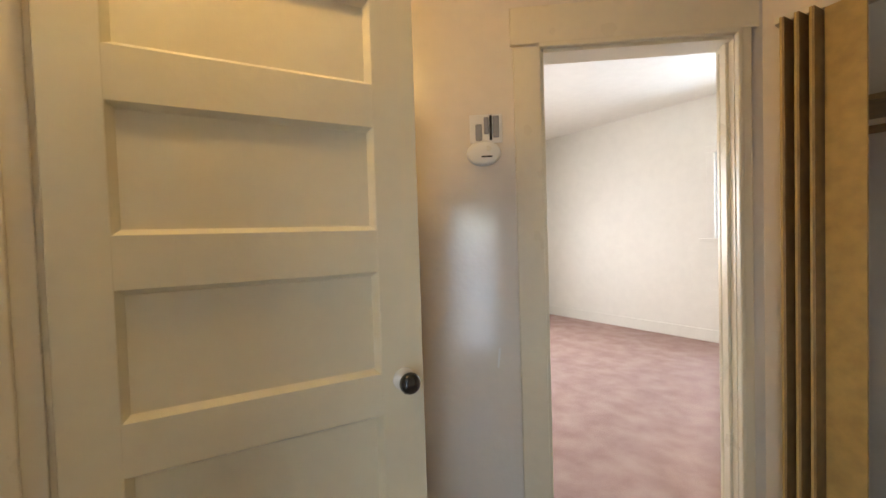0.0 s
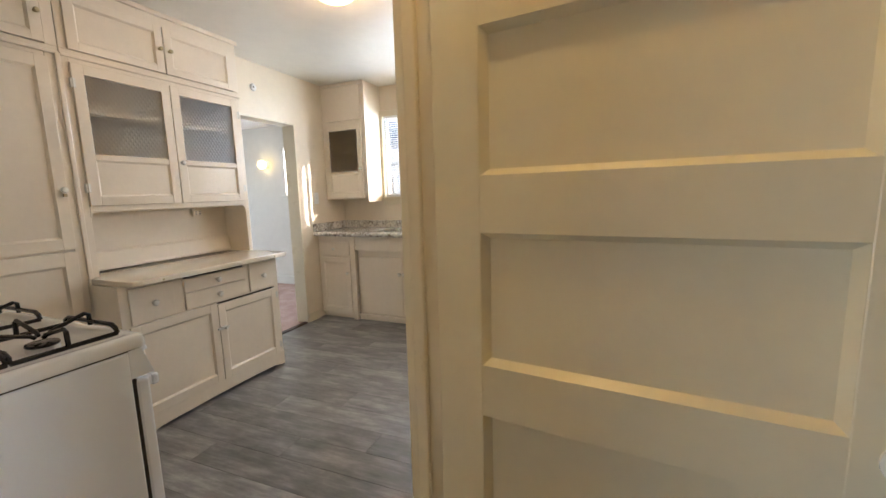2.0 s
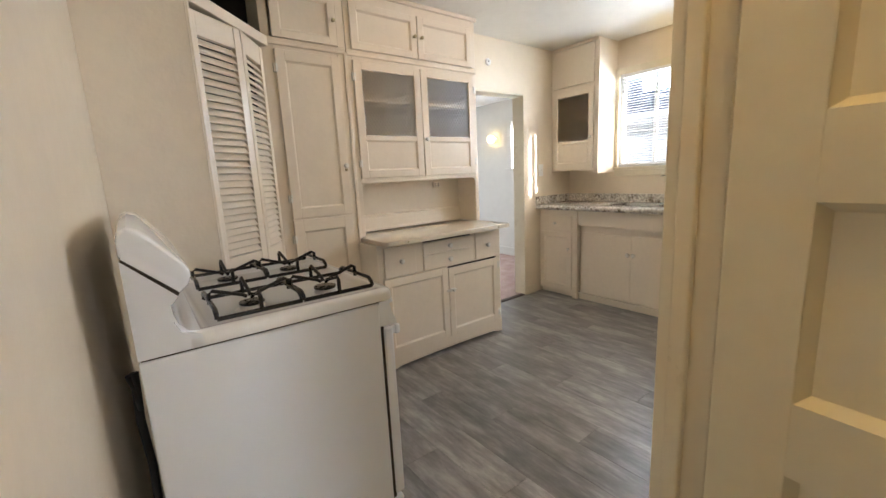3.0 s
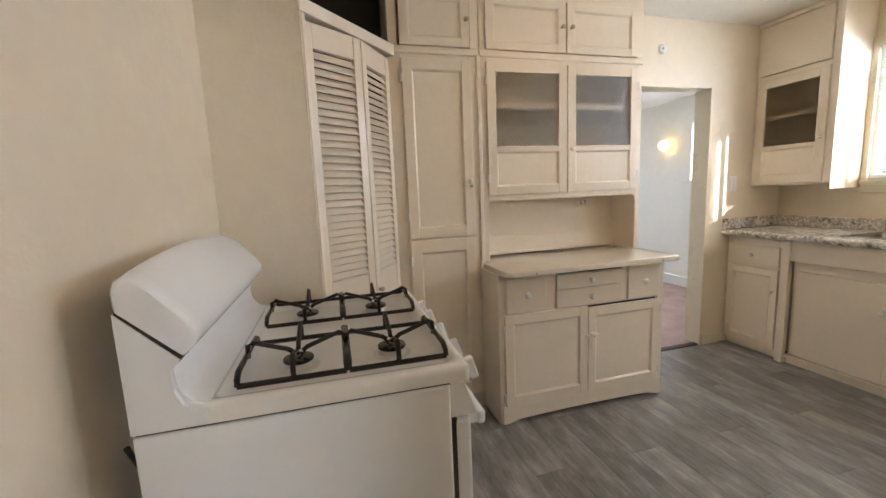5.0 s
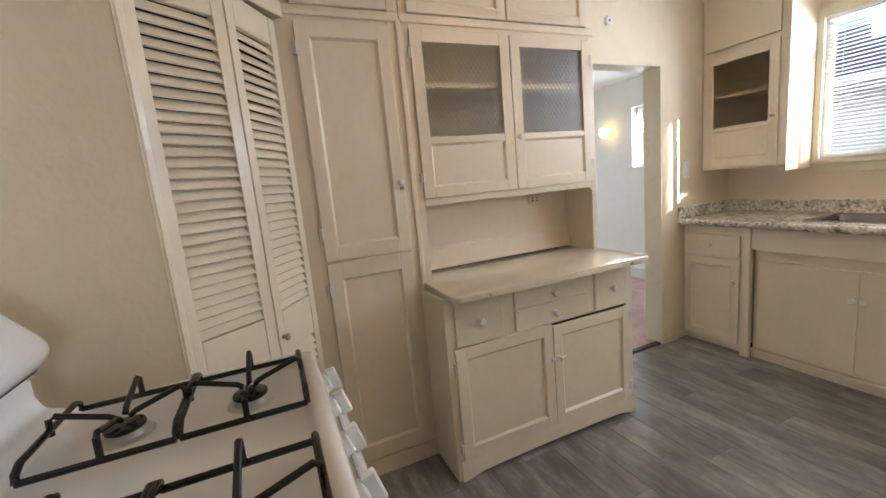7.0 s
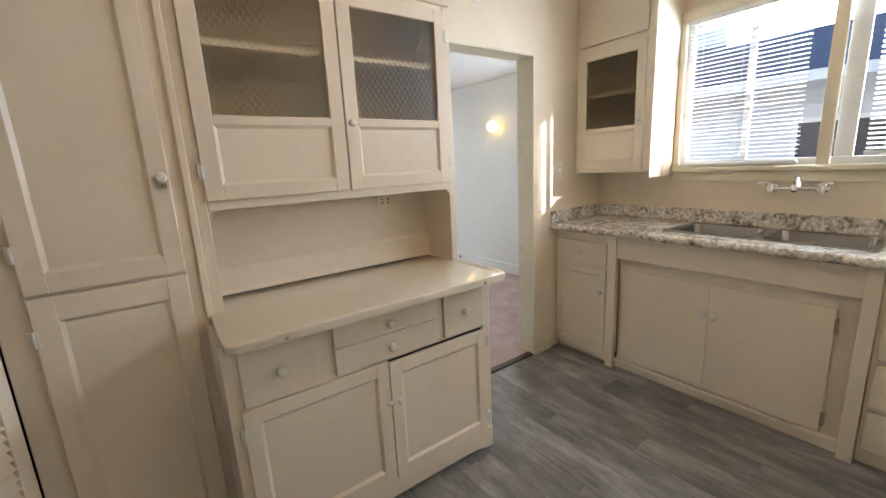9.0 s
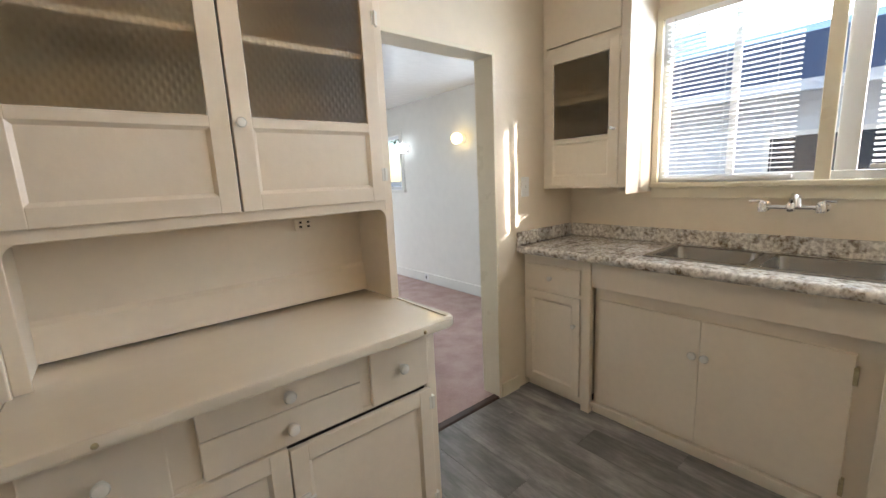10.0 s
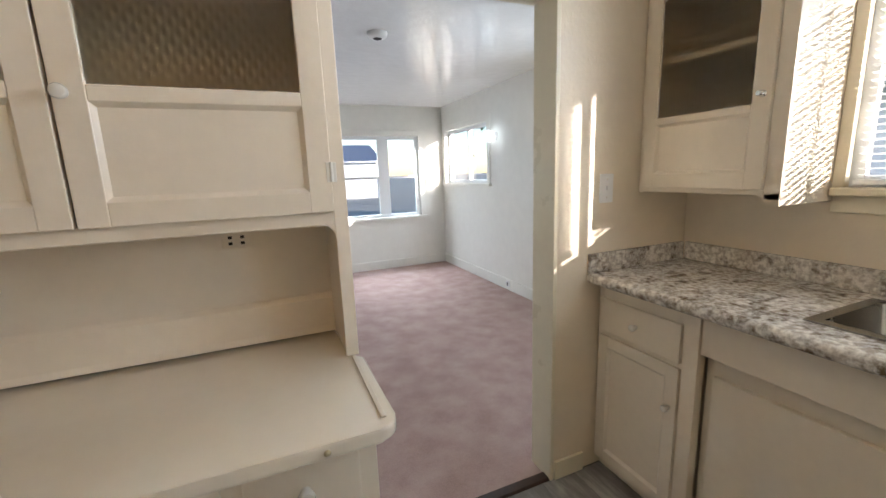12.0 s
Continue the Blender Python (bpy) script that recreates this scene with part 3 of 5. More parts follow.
def louvre_leaf(u0, u1, label, at):
    leaf = thing("louvre_door", label, "door", "bifold louvre doors", at=at)
    z0, z1 = 0.02, 2.04
    st = 0.042
    for u in (u0, u1 - st):
        part("stile", box(bmesh.new(), u, u + st, 0, 0.028, z0, z1, bevel=0.003), M_CAB, leaf)
    for a, b in ((z0, z0 + 0.16), (0.80, 0.96), (z1 - 0.10, z1)):
        part("rail", box(bmesh.new(), u0 + st, u1 - st, 0.0015, 0.0265, a, b, bevel=0.003), M_CAB, leaf)
    me = None
    for lo, hi in ((z0 + 0.165, 0.795), (0.965, z1 - 0.105)):
        k = int((hi - lo) / 0.0315)
        for i in range(k):
            z = lo + 0.016 + i * (hi - lo) / k
            if me is None:
                bm = box(bmesh.new(), -(u1 - u0) / 2 + st - 0.002, (u1 - u0) / 2 - st + 0.002, -0.0195, 0.0195, -0.003, 0.003)
                s = part("slat", bm, M_CAB, leaf)
                me = s.data
            else:
                s = new("slat", me)
                s.parent = leaf
            s.matrix_basis = pose((u0 + u1) / 2, 0.014, z, 53, 0, 0)
    return leaf


louvre_leaf(0, 0.298, "cream louvred bifold closet door leaf", C_POSE @ pose(0.02, 0.016, 0, 0, 0, -10.5))
lv = louvre_leaf(0, 0.292, "cream louvred bifold closet door leaf with a small knob", C_POSE @ pose(0.319, -0.039, 0, 0, 0, 10.5))
bm = lathe(bmesh.new(), (0.022, 0, 0.87), (0, -1, 0), [(0, 0.009), (0.01, 0.007), (0.016, 0.013), (0.024, 0.012), (0.028, 0.005)], 12)
part("knob", bm, M_BRASS, lv, "small dull metal knob", True)

# ---------------------------------------------------------------- stove
S_POSE = pose(0.748, 1.298, 0, 0, 0, -0.6) @ Matrix.Diagonal((1, 1, 0.963, 1))
SW = 0.757
stove = thing("gas_stove", "white enamel gas range with black grates and sloped back guard", "stove", at=S_POSE)
bm = bmesh.new()
box(bm, 0.0, 0.612, 0.0, SW, 0.03, 0.948, bevel=0.006)
part("body", bm, M_ENAMEL, stove)
for x in (0.05, 0.55):
    for y in (0.05, SW - 0.05):
        part("foot", cyl(bmesh.new(), (x, y, 0), (x, y, 0.035), 0.018, seg=10), M_RUBBER, stove)
# cooktop tray with a rounded rim and a sunken pan
def rounded(x0, x1, y0, y1, r, z, k=5):
    pts = []
    for cx, cy, a0 in ((x1 - r, y1 - r, 0), (x0 + r, y1 - r, 90), (x0 + r, y0 + r, 180), (x1 - r, y0 + r, 270)):
        for i in range(k + 1):
            a = radians(a0 + 90 * i / k)
            pts.append((cx + r * math.cos(a), cy + r * math.sin(a), z))
    return pts


def dished(rings):
    """A tray lofted through rings of corner points, closed below and above."""
    bm = bmesh.new()
    prev = None
    for pts in rings:
        ring = [bm.verts.new(p) for p in pts]
        if prev:
            for i in range(len(ring)):
                j = (i + 1) % len(ring)
                bm.faces.new((prev[i], prev[j], ring[j], ring[i]))
        else:
            bm.faces.new(ring[::-1])
        prev = ring
    bm.faces.new(prev)
    return bm


def tray_ring(inset, r, z):
    return rounded(0.09 + inset, 0.662 - inset, inset, SW - inset, r, z)


part("cooktop", dished([tray_ring(*q) for q in ((0.0, 0.016, 0.953), (0.0, 0.016, 0.976), (0.003, 0.016, 0.986), (0.010, 0.018, 0.991), (0.020, 0.02, 0.992),
     (0.032, 0.024, 0.990), (0.040, 0.026, 0.982), (0.046, 0.028, 0.974), (0.054, 0.030, 0.971))]), M_COOKTOP, stove, "sunken white enamel cooktop", True)
part("seam", boxed(0.005, 0.63, 0.005, SW - 0.005, 0.947, 0.955), M_GAP, stove, "dark seam under the cooktop")
# end caps and arched back guard
cap = [(0.0, 0.953), (0.0, 1.194), (0.096, 1.092), (0.078, 1.072), (0.078, 1.03), (0.09, 1.0), (0.13, 0.985), (0.135, 0.953)]
for y0 in (0.0, SW - 0.012):
    part("end_cap", extrude_profile(bmesh.new(), cap, y0, y0 + 0.012), M_ENAMEL, stove)
part("cap_seam", extrude_profile(bmesh.new(), [(0.002, 1.188), (0.002, 1.204), (0.100, 1.100), (0.094, 1.088)], 0.003, SW - 0.003), M_GAP, stove, "dark seam under the guard")
bm = bmesh.new()
prev = None
STEPS = [0.0, 0.006, 0.018] + [0.05 + 0.9 * k / 16 for k in range(17)] + [0.982, 0.994, 1.0]
for t in STEPS:
    lift = 0.026 * math.sin(math.pi * t) ** 0.75
    edge = min(t, 1 - t)
    end = 0.88 if edge == 0 else (0.965 if edge < 0.01 else 1.0)
    prof = [(0.0, 1.199), (0.0, 1.236 + lift), (0.006, 1.252 + lift), (0.022, 1.261 + lift), (0.042, 1.254 + lift), (0.062, 1.236 + 0.9 * lift), (0.116, 1.170 + 0.4 * lift),
            (0.127, 1.150 + 0.2 * lift), (0.128, 1.134), (0.120, 1.114), (0.101, 1.097)]
    c = (0.055, 1.175)
    ring = [bm.verts.new((c[0] + (x - c[0]) * end, t * SW, c[1] + (z - c[1]) * end)) for x, z in prof]
    if prev:
        for i in range(len(ring)):
            j = (i + 1) % len(ring)
            bm.faces.new((prev[i], prev[j], ring[j], ring[i]))
    else:
        bm.faces.new(ring[::-1])
    prev = ring
bm.faces.new(prev)
part("back_guard", bm, M_ENAMEL, stove, "rounded white enamel back guard", True)
spl = [(0.06, 1.10), (0.078, 1.10), (0.080, 1.045), (0.088, 1.018), (0.105, 0.998), (0.13, 0.9915), (0.13, 0.96), (0.06, 0.96)]
part("splash_panel", extrude_profile(bmesh.new(), spl, 0.013, SW - 0.013), M_ENAMEL, stove, "", True)
# Dark strip puts the shade under the guard into colour.
part("guard_gap", boxed(0.078, 0.096, 0.016, SW - 0.016, 1.092, 1.0985), M_GAP, stove, "dark strip painting the shade under the guard")
# front: control panel, knobs, oven door, drawer
part("control_panel", extrude_profile(bmesh.new(), [(0.612, 0.95), (0.645, 0.95), (0.672, 0.865), (0.612, 0.865)], 0.004, SW - 0.004), M_ENAMEL, stove)
for y in (0.10, 0.23, 0.378, 0.53, 0.66):
    bm = lathe(bmesh.new(), (0.655, y, 0.922), (0.95, 0, 0.3), [(0, 0.030), (0.006, 0.030), (0.010, 0.026), (0.026, 0.024), (0.030, 0.018)], 20)
    k = part("knob", bm, M_ENAMEL, stove, "white plastic burner knob", True)
    bm = box(bmesh.new(), 0, 0.026, -0.010, 0.010, -0.030, 0.030, bevel=0.005)
    part("grip", bm, M_ENAMEL, k, "", False, pose(0.680, y, 0.930, 0, -17, 0))
    part("dial_plate", lathe(bmesh.new(), (0.653, y, 0.921), (0.95, 0, 0.3), [(0, 0.042), (0.003, 0.042), (0.004, 0.036)], 24), M_ALU, k, "grey dial ring", True)
door = part("oven_door", box(bmesh.new(), 0.622, 0.660, 0.006, SW - 0.006, 0.22, 0.855, bevel=0.008), M_ENAMEL, stove)
part("handle", box(bmesh.new(), 0.690, 0.712, 0.05, SW - 0.05, 0.800, 0.838, bevel=0.009, seg=3), M_ENAMEL, door, "white oven door handle")
for y in (0.055, SW - 0.09):
    part("handle_post", box(bmesh.new(), 0.655, 0.70, y, y + 0.035, 0.804, 0.834, bevel=0.005), M_ENAMEL, door)
# Dark slab stands for the shaded gap round the oven door.
part("door_gasket", boxed(0.606, 0.626, 0.009, SW - 0.009, 0.21, 0.86), M_GAP, stove, "dark strip painting the gap's shade beside the oven door")
part("broiler_drawer", box(bmesh.new(), 0.618, 0.655, 0.006, SW - 0.006, 0.05, 0.205, bevel=0.008), M_ENAMEL, stove)
for cx, cy in ((0.282, 0.178), (0.508, 0.178), (0.282, 0.575), (0.508, 0.575)):
    b = part("burner", lathe(bmesh.new(), (cx, cy, 0.968), (0, 0, 1), [(0, 0.052), (0.004, 0.048), (0.006, 0.036), (0.018, 0.034), (0.02, 0.03)], 24), M_ALU, stove, "aluminium burner base", True)
    part("burner_cap", lathe(bmesh.new(), (cx, cy, 0.987), (0, 0, 1), [(0, 0.034), (0.003, 0.036), (0.008, 0.035), (0.010, 0.026)], 24), M_BLACK, b, "black burner cap", True)
    gx0, gx1, gy0, gy1 = cx - 0.110, cx + 0.110, cy - 0.125, cy + 0.130
    bm = bmesh.new()
    zb, zh, R = 0.997, 1.033, 0.0065
    for y in (gy0, gy1):
        tube(bm, [(gx0, y, zb), (gx1, y, zb)], R)
    for x, s in ((gx0, 1), (gx1, -1)):
        tube(bm, [(x, gy0, zb), (x, gy0 + 0.004, zb + 0.014), (x, gy0 + 0.022, zh - 0.012), (x, gy0 + 0.05, zh - 0.012), (x, cy, zh - 0.012),
                  (x, gy1 - 0.05, zh - 0.012), (x, gy1 - 0.022, zh - 0.012), (x, gy1 - 0.004, zb + 0.014), (x, gy1, zb)], R)
        tube(bm, [(x, cy, zb + 0.012), (x + s * 0.001, cy, zh + 0.008), (x + s * 0.010, cy, zh + 0.014), (cx - s * 0.022, cy, zh - 0.014), (cx - s * 0.012, cy, zh - 0.022)], R * 0.9)
    for y, s in ((gy0, 1), (gy1, -1)):
        tube(bm, [(cx, y, zb), (cx, y + s * 0.002, zh + 0.006), (cx, y + s * 0.012, zh + 0.012), (cx, cy - s * 0.026, zh - 0.012), (cx, cy - s * 0.014, zh - 0.022)], R * 0.9)
    part("grate", bm, M_BLACK, stove, "black enamelled burner grate", True)
hose = tagged(link("gas_hose", tube(bmesh.new(), [(0.733, 1.40, 0.86), (0.729, 1.38, 0.74), (0.733, 1.43, 0.58), (0.729, 1.37, 0.40), (0.733, 1.42, 0.2), (0.732, 1.40, 0.012)], 0.010), M_RUBBER, True),
              "black rubber gas hose hanging behind the stove", "hose")
cable = tagged(link("power_cable", tube(bmesh.new(), [(0.724, 1.33, 0.88), (0.732, 1.36, 0.80), (0.732, 1.45, 0.66), (0.730, 1.33, 0.50), (0.733, 1.46, 0.33), (0.730, 1.34, 0.14), (0.733, 1.38, 0.008)], 0.006), M_RUBBER, True),
               "thin black power cable looped behind the stove", "cable")

# ---------------------------------------------------------------- sink run
FS = west(4.228)
CT = 0.945                                                      # worktop height
left_unit = thing("base_cabinet", "cream painted narrow base cabinet with one drawer and door", "cabinet", at=pose(4.48, 2.76, 0))
bm = bmesh.new()
box(bm, 4.228, 4.74, 2.555, 2.575, 0.05, 0.898)
box(bm, 4.228, 4.74, 2.948, 2.968, 0.05, 0.898)
box(bm, 4.228, 4.74, 2.575, 2.948, 0.05, 0.07)
wpart("body", bm, M_CAB, left_unit)
wpart("face_frame", onface(FS, (2.555, 2.585, 0.05, 0.898, -0.004, 0.004), (2.935, 2.968, 0.05, 0.898, -0.004, 0.004), (2.585, 2.935, 0.83, 0.898, -0.004, 0.0038),
                           (2.585, 2.935, 0.665, 0.69, -0.004, 0.0038), (2.585, 2.935, 0.05, 0.075, -0.004, 0.0038)), M_CAB, left_unit)
# Near-black sheet again, as painted shade behind drawer and door.
wpart("gap_lining", onface(FS, (2.58, 2.94, 0.07, 0.84, -0.03, -0.012), bevel=0), M_GAP, left_unit)
wpart("toe_board", onface(FS, (2.555, 2.968, 0.0, 0.055, -0.05, -0.03)), M_CAB, left_unit)
drawer_front(left_unit, FS, 2.570, 2.950, 0.688, 0.835, r=0.014)
d = panel_door(left_unit, FS, 2.570, 2.950, 0.070, 0.668, 0.05, 0.05)
knob(d, FS, 2.600, 0.505, r=0.013)

sink_unit = thing("sink_cabinet", "cream painted sink cabinet with two flat recessed doors", "cabinet", at=pose(4.48, 1.95, 0))
for u0, u1 in ((2.503, 2.555), (1.352, 1.404)):
    wpart("post", onface(FS, (u0, u1, 0.0, 0.898, -0.02, 0.020), bevel=0.003), M_CAB, sink_unit)
wpart("fascia", onface(FS, (1.404, 2.503, 0.752, 0.898, -0.02, 0.010), bevel=0.003), M_CAB, sink_unit)
wpart("back_panel", onface(FS, (1.404, 2.503, 0.052, 0.752, -0.050, -0.036), bevel=0), M_CAB, sink_unit)
wpart("bottom_rail", onface(FS, (1.404, 2.503, 0.045, 0.066, -0.036, 0.000), bevel=0.002), M_CAB, sink_unit)
wpart("toe_board", onface(FS, (1.404, 2.503, 0.0, 0.045, -0.05, -0.02), bevel=0.002), M_CAB, sink_unit)
for u0, u1, k in ((1.9745, 2.470, 1.998), (1.476, 1.973, 1.948)):
    d = wpart("door", onface(FS, (u0, u1, 0.075, 0.682, -0.036, -0.014), bevel=0.003), M_CAB, sink_unit)
    knob(d, FS, k, 0.515, -0.014, 0.019)
for v in (0.60, 0.145):
    wpart("hinge", onface(FS, (1.466, 1.480, v - 0.035, v + 0.035, -0.036, -0.0125), bevel=0.001), M_BRASS, d, "rusty brass hinge under chipped paint")

right_unit = thing("drawer_cabinet", "cream painted cabinet with a stack of drawers", "cabinet", at=pose(4.48, 1.05, 0))
wpart("body", boxed(4.232, 4.74, 0.60, 1.35, 0.05, 0.898), M_CAB, right_unit)
wpart("toe_board", onface(FS, (0.60, 1.352, 0.0, 0.05, -0.05, -0.03)), M_CAB, right_unit)
for v0, v1 in ((0.660, 0.80), (0.505, 0.640), (0.290, 0.485), (0.085, 0.270)):
    drawer_front(right_unit, west(4.232), 0.90, 1.335, v0, v1, r=0.014)
wpart("door", onface(west(4.232), (0.62, 0.885, 0.085, 0.80, 0, 0.018), bevel=0.003), M_CAB, right_unit)

# stone-look worktop with the sink cut-out
SX0, SX1, SY0, SY1 = 4.275, 4.655, 1.385, 2.262
bm = bmesh.new()
for x0, x1, y0, y1 in ((4.165, SX0 + 0.01, 0.60, 2.966), (SX1 - 0.01, 4.738, 0.60, 2.966), (SX0 + 0.01, SX1 - 0.01, 0.60, SY0 + 0.01), (SX0 + 0.01, SX1 - 0.01, SY1 - 0.01, 2.966)):
    box(bm, x0, x1, y0, y1, CT - 0.045, CT)
extrude_profile(bm, [(4.165, CT - 0.045), (4.165, CT)] + [(4.165 - 0.020 * math.sin(a), CT - 0.022 + 0.022 * math.cos(a)) for a in (math.pi * i / 8 for i in range(1, 8))], 0.60, 2.966)
counter = tagged(link("sink_worktop", bm, M_STONE, True), "mottled grey-brown granite-look laminate sink worktop", "worktop")
part("backsplash", box(bmesh.new(), 4.720, 4.739, 0.60, 2.95, CT + 0.001, 1.028, bevel=0.004), M_STONE, counter)
part("backsplash", box(bmesh.new(), 4.150, 4.719, 2.950, 2.969, CT + 0.001, 1.028, bevel=0.004), M_STONE, counter)

sink = thing("kitchen_sink", "stainless steel double bowl sink set in the worktop", "sink", at=pose(4.465, 1.82, 0.90))
bowls = ((1.418, 1.800), (1.850, 2.230))
bm = bmesh.new()
for x0, x1, y0, y1 in ((SX0, 4.312, SY0, SY1), (4.632, SX1, SY0, SY1), (4.312, 4.632, SY0, 1.418), (4.312, 4.632, 1.800, 1.850), (4.312, 4.632, 2.230, SY1)):
    box(bm, x0, x1, y0, y1, CT + 0.0005, CT + 0.006)
wpart("rim", bm, M_STEEL, sink)
for y0, y1 in bowls:
    bm = bmesh.new()
    prev = None
    for inset, r, z in ((-0.004, 0.05, CT + 0.0065), (0.0, 0.05, CT + 0.004), (0.004, 0.05, CT - 0.01), (0.012, 0.05, CT - 0.13), (0.03, 0.05, CT - 0.155), (0.07, 0.05, CT - 0.162)):
        ring = [bm.verts.new(p) for p in rounded(4.312 + inset, 4.632 - inset, y0 + inset, y1 - inset, r, z)]
        if prev:
            for i in range(len(ring)):
                j = (i + 1) % len(ring)
                bm.faces.new((prev[i], prev[j], ring[j], ring[i]))
        prev = ring
    bm.faces.new(prev)
    b = wpart("bowl", bm, M_STEEL, sink, "", True)
    cy = (y0 + y1) / 2
    wpart("drain", lathe(bmesh.new(), (4.472, cy, CT - 0.161), (0, 0, 1), [(0, 0.04), (0.003, 0.042), (0.004, 0.03), (0.001, 0.026)], 20), M_CHROME, b, "", True)

tap = thing("wall_faucet", "chrome wall-mounted bridge faucet with two lever handles", "faucet", at=pose(4.74, 1.78, 1.17))
bm = bmesh.new()
TZ = 1.168
for y in (1.675, 1.885):
    lathe(bm, (4.7395, y, TZ), (-1, 0, 0), [(0, 0.026), (0.006, 0.026), (0.010, 0.015), (0.05, 0.014)], 18)
    lathe(bm, (4.685, y, TZ - 0.022), (0, 0, 1), [(0, 0.018), (0.02, 0.021), (0.04, 0.018), (0.05, 0.012)], 18)
cyl(bm, (4.685, 1.675, TZ), (4.685, 1.885, TZ), 0.011)
lathe(bm, (4.685, 1.78, TZ - 0.02), (0, 0, 1), [(0, 0.014), (0.01, 0.02), (0.035, 0.018), (0.045, 0.012)], 18)
wpart("bridge", bm, M_CHROME, tap, "", True)
wpart("spout", tube(bmesh.new(), [(4.685, 1.78, TZ + 0.02), (4.672, 1.775, TZ + 0.042), (4.63, 1.762, TZ + 0.058), (4.57, 1.742, TZ + 0.056), (4.53, 1.730, TZ + 0.040), (4.518, 1.726, TZ + 0.015)], 0.011, 14), M_CHROME, tap, "", True)
for y, s in ((1.675, -1), (1.885, 1)):
    wpart("lever", tube(bmesh.new(), [(4.685, y, TZ + 0.026), (4.680, y + s * 0.015, TZ + 0.032), (4.665, y + s * 0.052, TZ + 0.028)], 0.0065), M_CHROME, tap, "", True)

# ---------------------------------------------------------------- upper cabinet by the window
FC = west(4.430)
upper = thing("upper_cabinet", "cream painted wall cabinet with one obscure-glass door", "cabinet", at=pose(4.58, 2.70, 1.24))
for name, q in (("side_panel", (4.43, 4.738, 2.430, 2.450, 1.245, 2.487)), ("side_panel", (4.43, 4.738, 2.947, 2.968, 1.275, 2.487)), ("bottom_board", (4.43, 4.719, 2.450, 2.947, 1.285, 1.305)),
                ("shelf", (4.43, 4.719, 2.450, 2.947, 2.085, 2.10)), ("back_board", (4.72, 4.738, 2.450, 2.947, 1.285, 2.487))):
    wpart(name, boxed(*q), M_CAB, upper)
bm = onface(FC, (2.430, 2.478, 1.262, 2.487, -0.004, 0.006), (2.943, 2.968, 1.275, 2.487, -0.004, 0.006), (2.478, 2.943, 1.278, 1.300, -0.004, 0.0058),
            (2.478, 2.943, 2.066, 2.100, -0.004, 0.0058))
extrude_profile(bm, [(2.430, 1.245), (2.452, 1.245)] + [(2.478 + 0.03 - 0.03 * math.cos(a) - 0.004, 1.250 + 0.03 * math.sin(a)) for a in (math.pi / 2 * i / 5 for i in range(6))] + [(2.43, 1.285)], 4.424, 4.433, "x")
wpart("face_frame", bm, M_CAB, upper)
# Same darkened lining: shade of the cabinet inside, painted on.
wpart("inner_lining", boxed(4.705, 4.719, 2.451, 2.946, 1.306, 2.084), M_CABIN, upper, "beige cabinet inside with its dimness painted in")
wpart("shelf", boxed(4.445, 4.70, 2.452, 2.945, 1.775, 1.793), M_CAB, upper)
d = panel_door(upper, FC, 2.480, 2.945, 1.296, 2.064, 0.056, 0.058, (1.545, 1.572), True)
lathe_bm = lathe(bmesh.new(), FC @ Vector((2.505, 1.60, 0.018)), (-1, 0, 0), [(0, 0.012), (0.004, 0.009), (0.014, 0.006), (0.018, 0.010), (0.024, 0.007)], 14)
wpart("latch", lathe_bm, M_CHROME, d, "chrome turn latch", True)
d = wpart("top_door", onface(FC, (2.480, 2.945, 2.104, 2.455, -0.002, 0.016), bevel=0.004), M_CAB, upper)
wpart("crown_strip", onface(FC, (2.430, 2.968, 2.458, 2.487, 0.006, 0.022), bevel=0.005), M_CAB, upper)

# ---------------------------------------------------------------- windows
M_VINYL = mat("white_window_frame", (0.82, 0.83, 0.83), 0.3, wear=0.06, wear_scale=6)
M_SLAT = mat("blind_slat", (0.84, 0.84, 0.83), 0.35, wear=0.04)


def window(name, label, axis, at, p0, p1, z0, z1, mullions=(), bars=(), depth=0.06, frame=0.04):
    """A window in a wall's hole; axis: the way it runs; at: the frame's middle plane; mullions: (from, to) along it; bars: (a, b, z)."""
    w = thing(name, label, "window", "", "structure", at=pose(at, (p0 + p1) / 2, z0) if axis == "y" else pose((p0 + p1) / 2, at, z0))

    def slab(bm, a, b, c, d, t0, t1, bev=0.003):
        return box(bm, at + t0, at + t1, a, b, c, d, bevel=bev) if axis == "y" else box(bm, a, b, at + t0, at + t1, c, d, bevel=bev)
    h = depth / 2
    bm = bmesh.new()
    slab(bm, p0, p0 + frame, z0, z1, -h, h)
    slab(bm, p1 - frame, p1, z0, z1, -h, h)
    slab(bm, p0 + frame, p1 - frame, z0, z0 + frame, -h, h)
    slab(bm, p0 + frame, p1 - frame, z1 - frame, z1, -h, h)
    wpart("window_frame", bm, M_VINYL, w)
    for a, b in mullions:
        wpart("mullion", slab(bmesh.new(), a, b, z0 + frame, z1 - frame, -h * 0.9, h * 0.9), M_VINYL, w)
    for a, b, z in bars:
        wpart("sash_bar", slab(bmesh.new(), a, b, z - 0.018, z + 0.018, -h * 0.6, h * 0.6), M_VINYL, w)
    edges = [p0 + frame] + [v for m in mullions for v in m] + [p1 - frame]
    for a, b in zip(edges[::2], edges[1::2]):
        pane = wpart("pane", slab(bmesh.new(), a - 0.004, b + 0.004, z0 + frame - 0.004, z1 - frame + 0.004, -0.003, 0.003, 0), M_GLASS, w)
        pane.visible_shadow = False
    return w


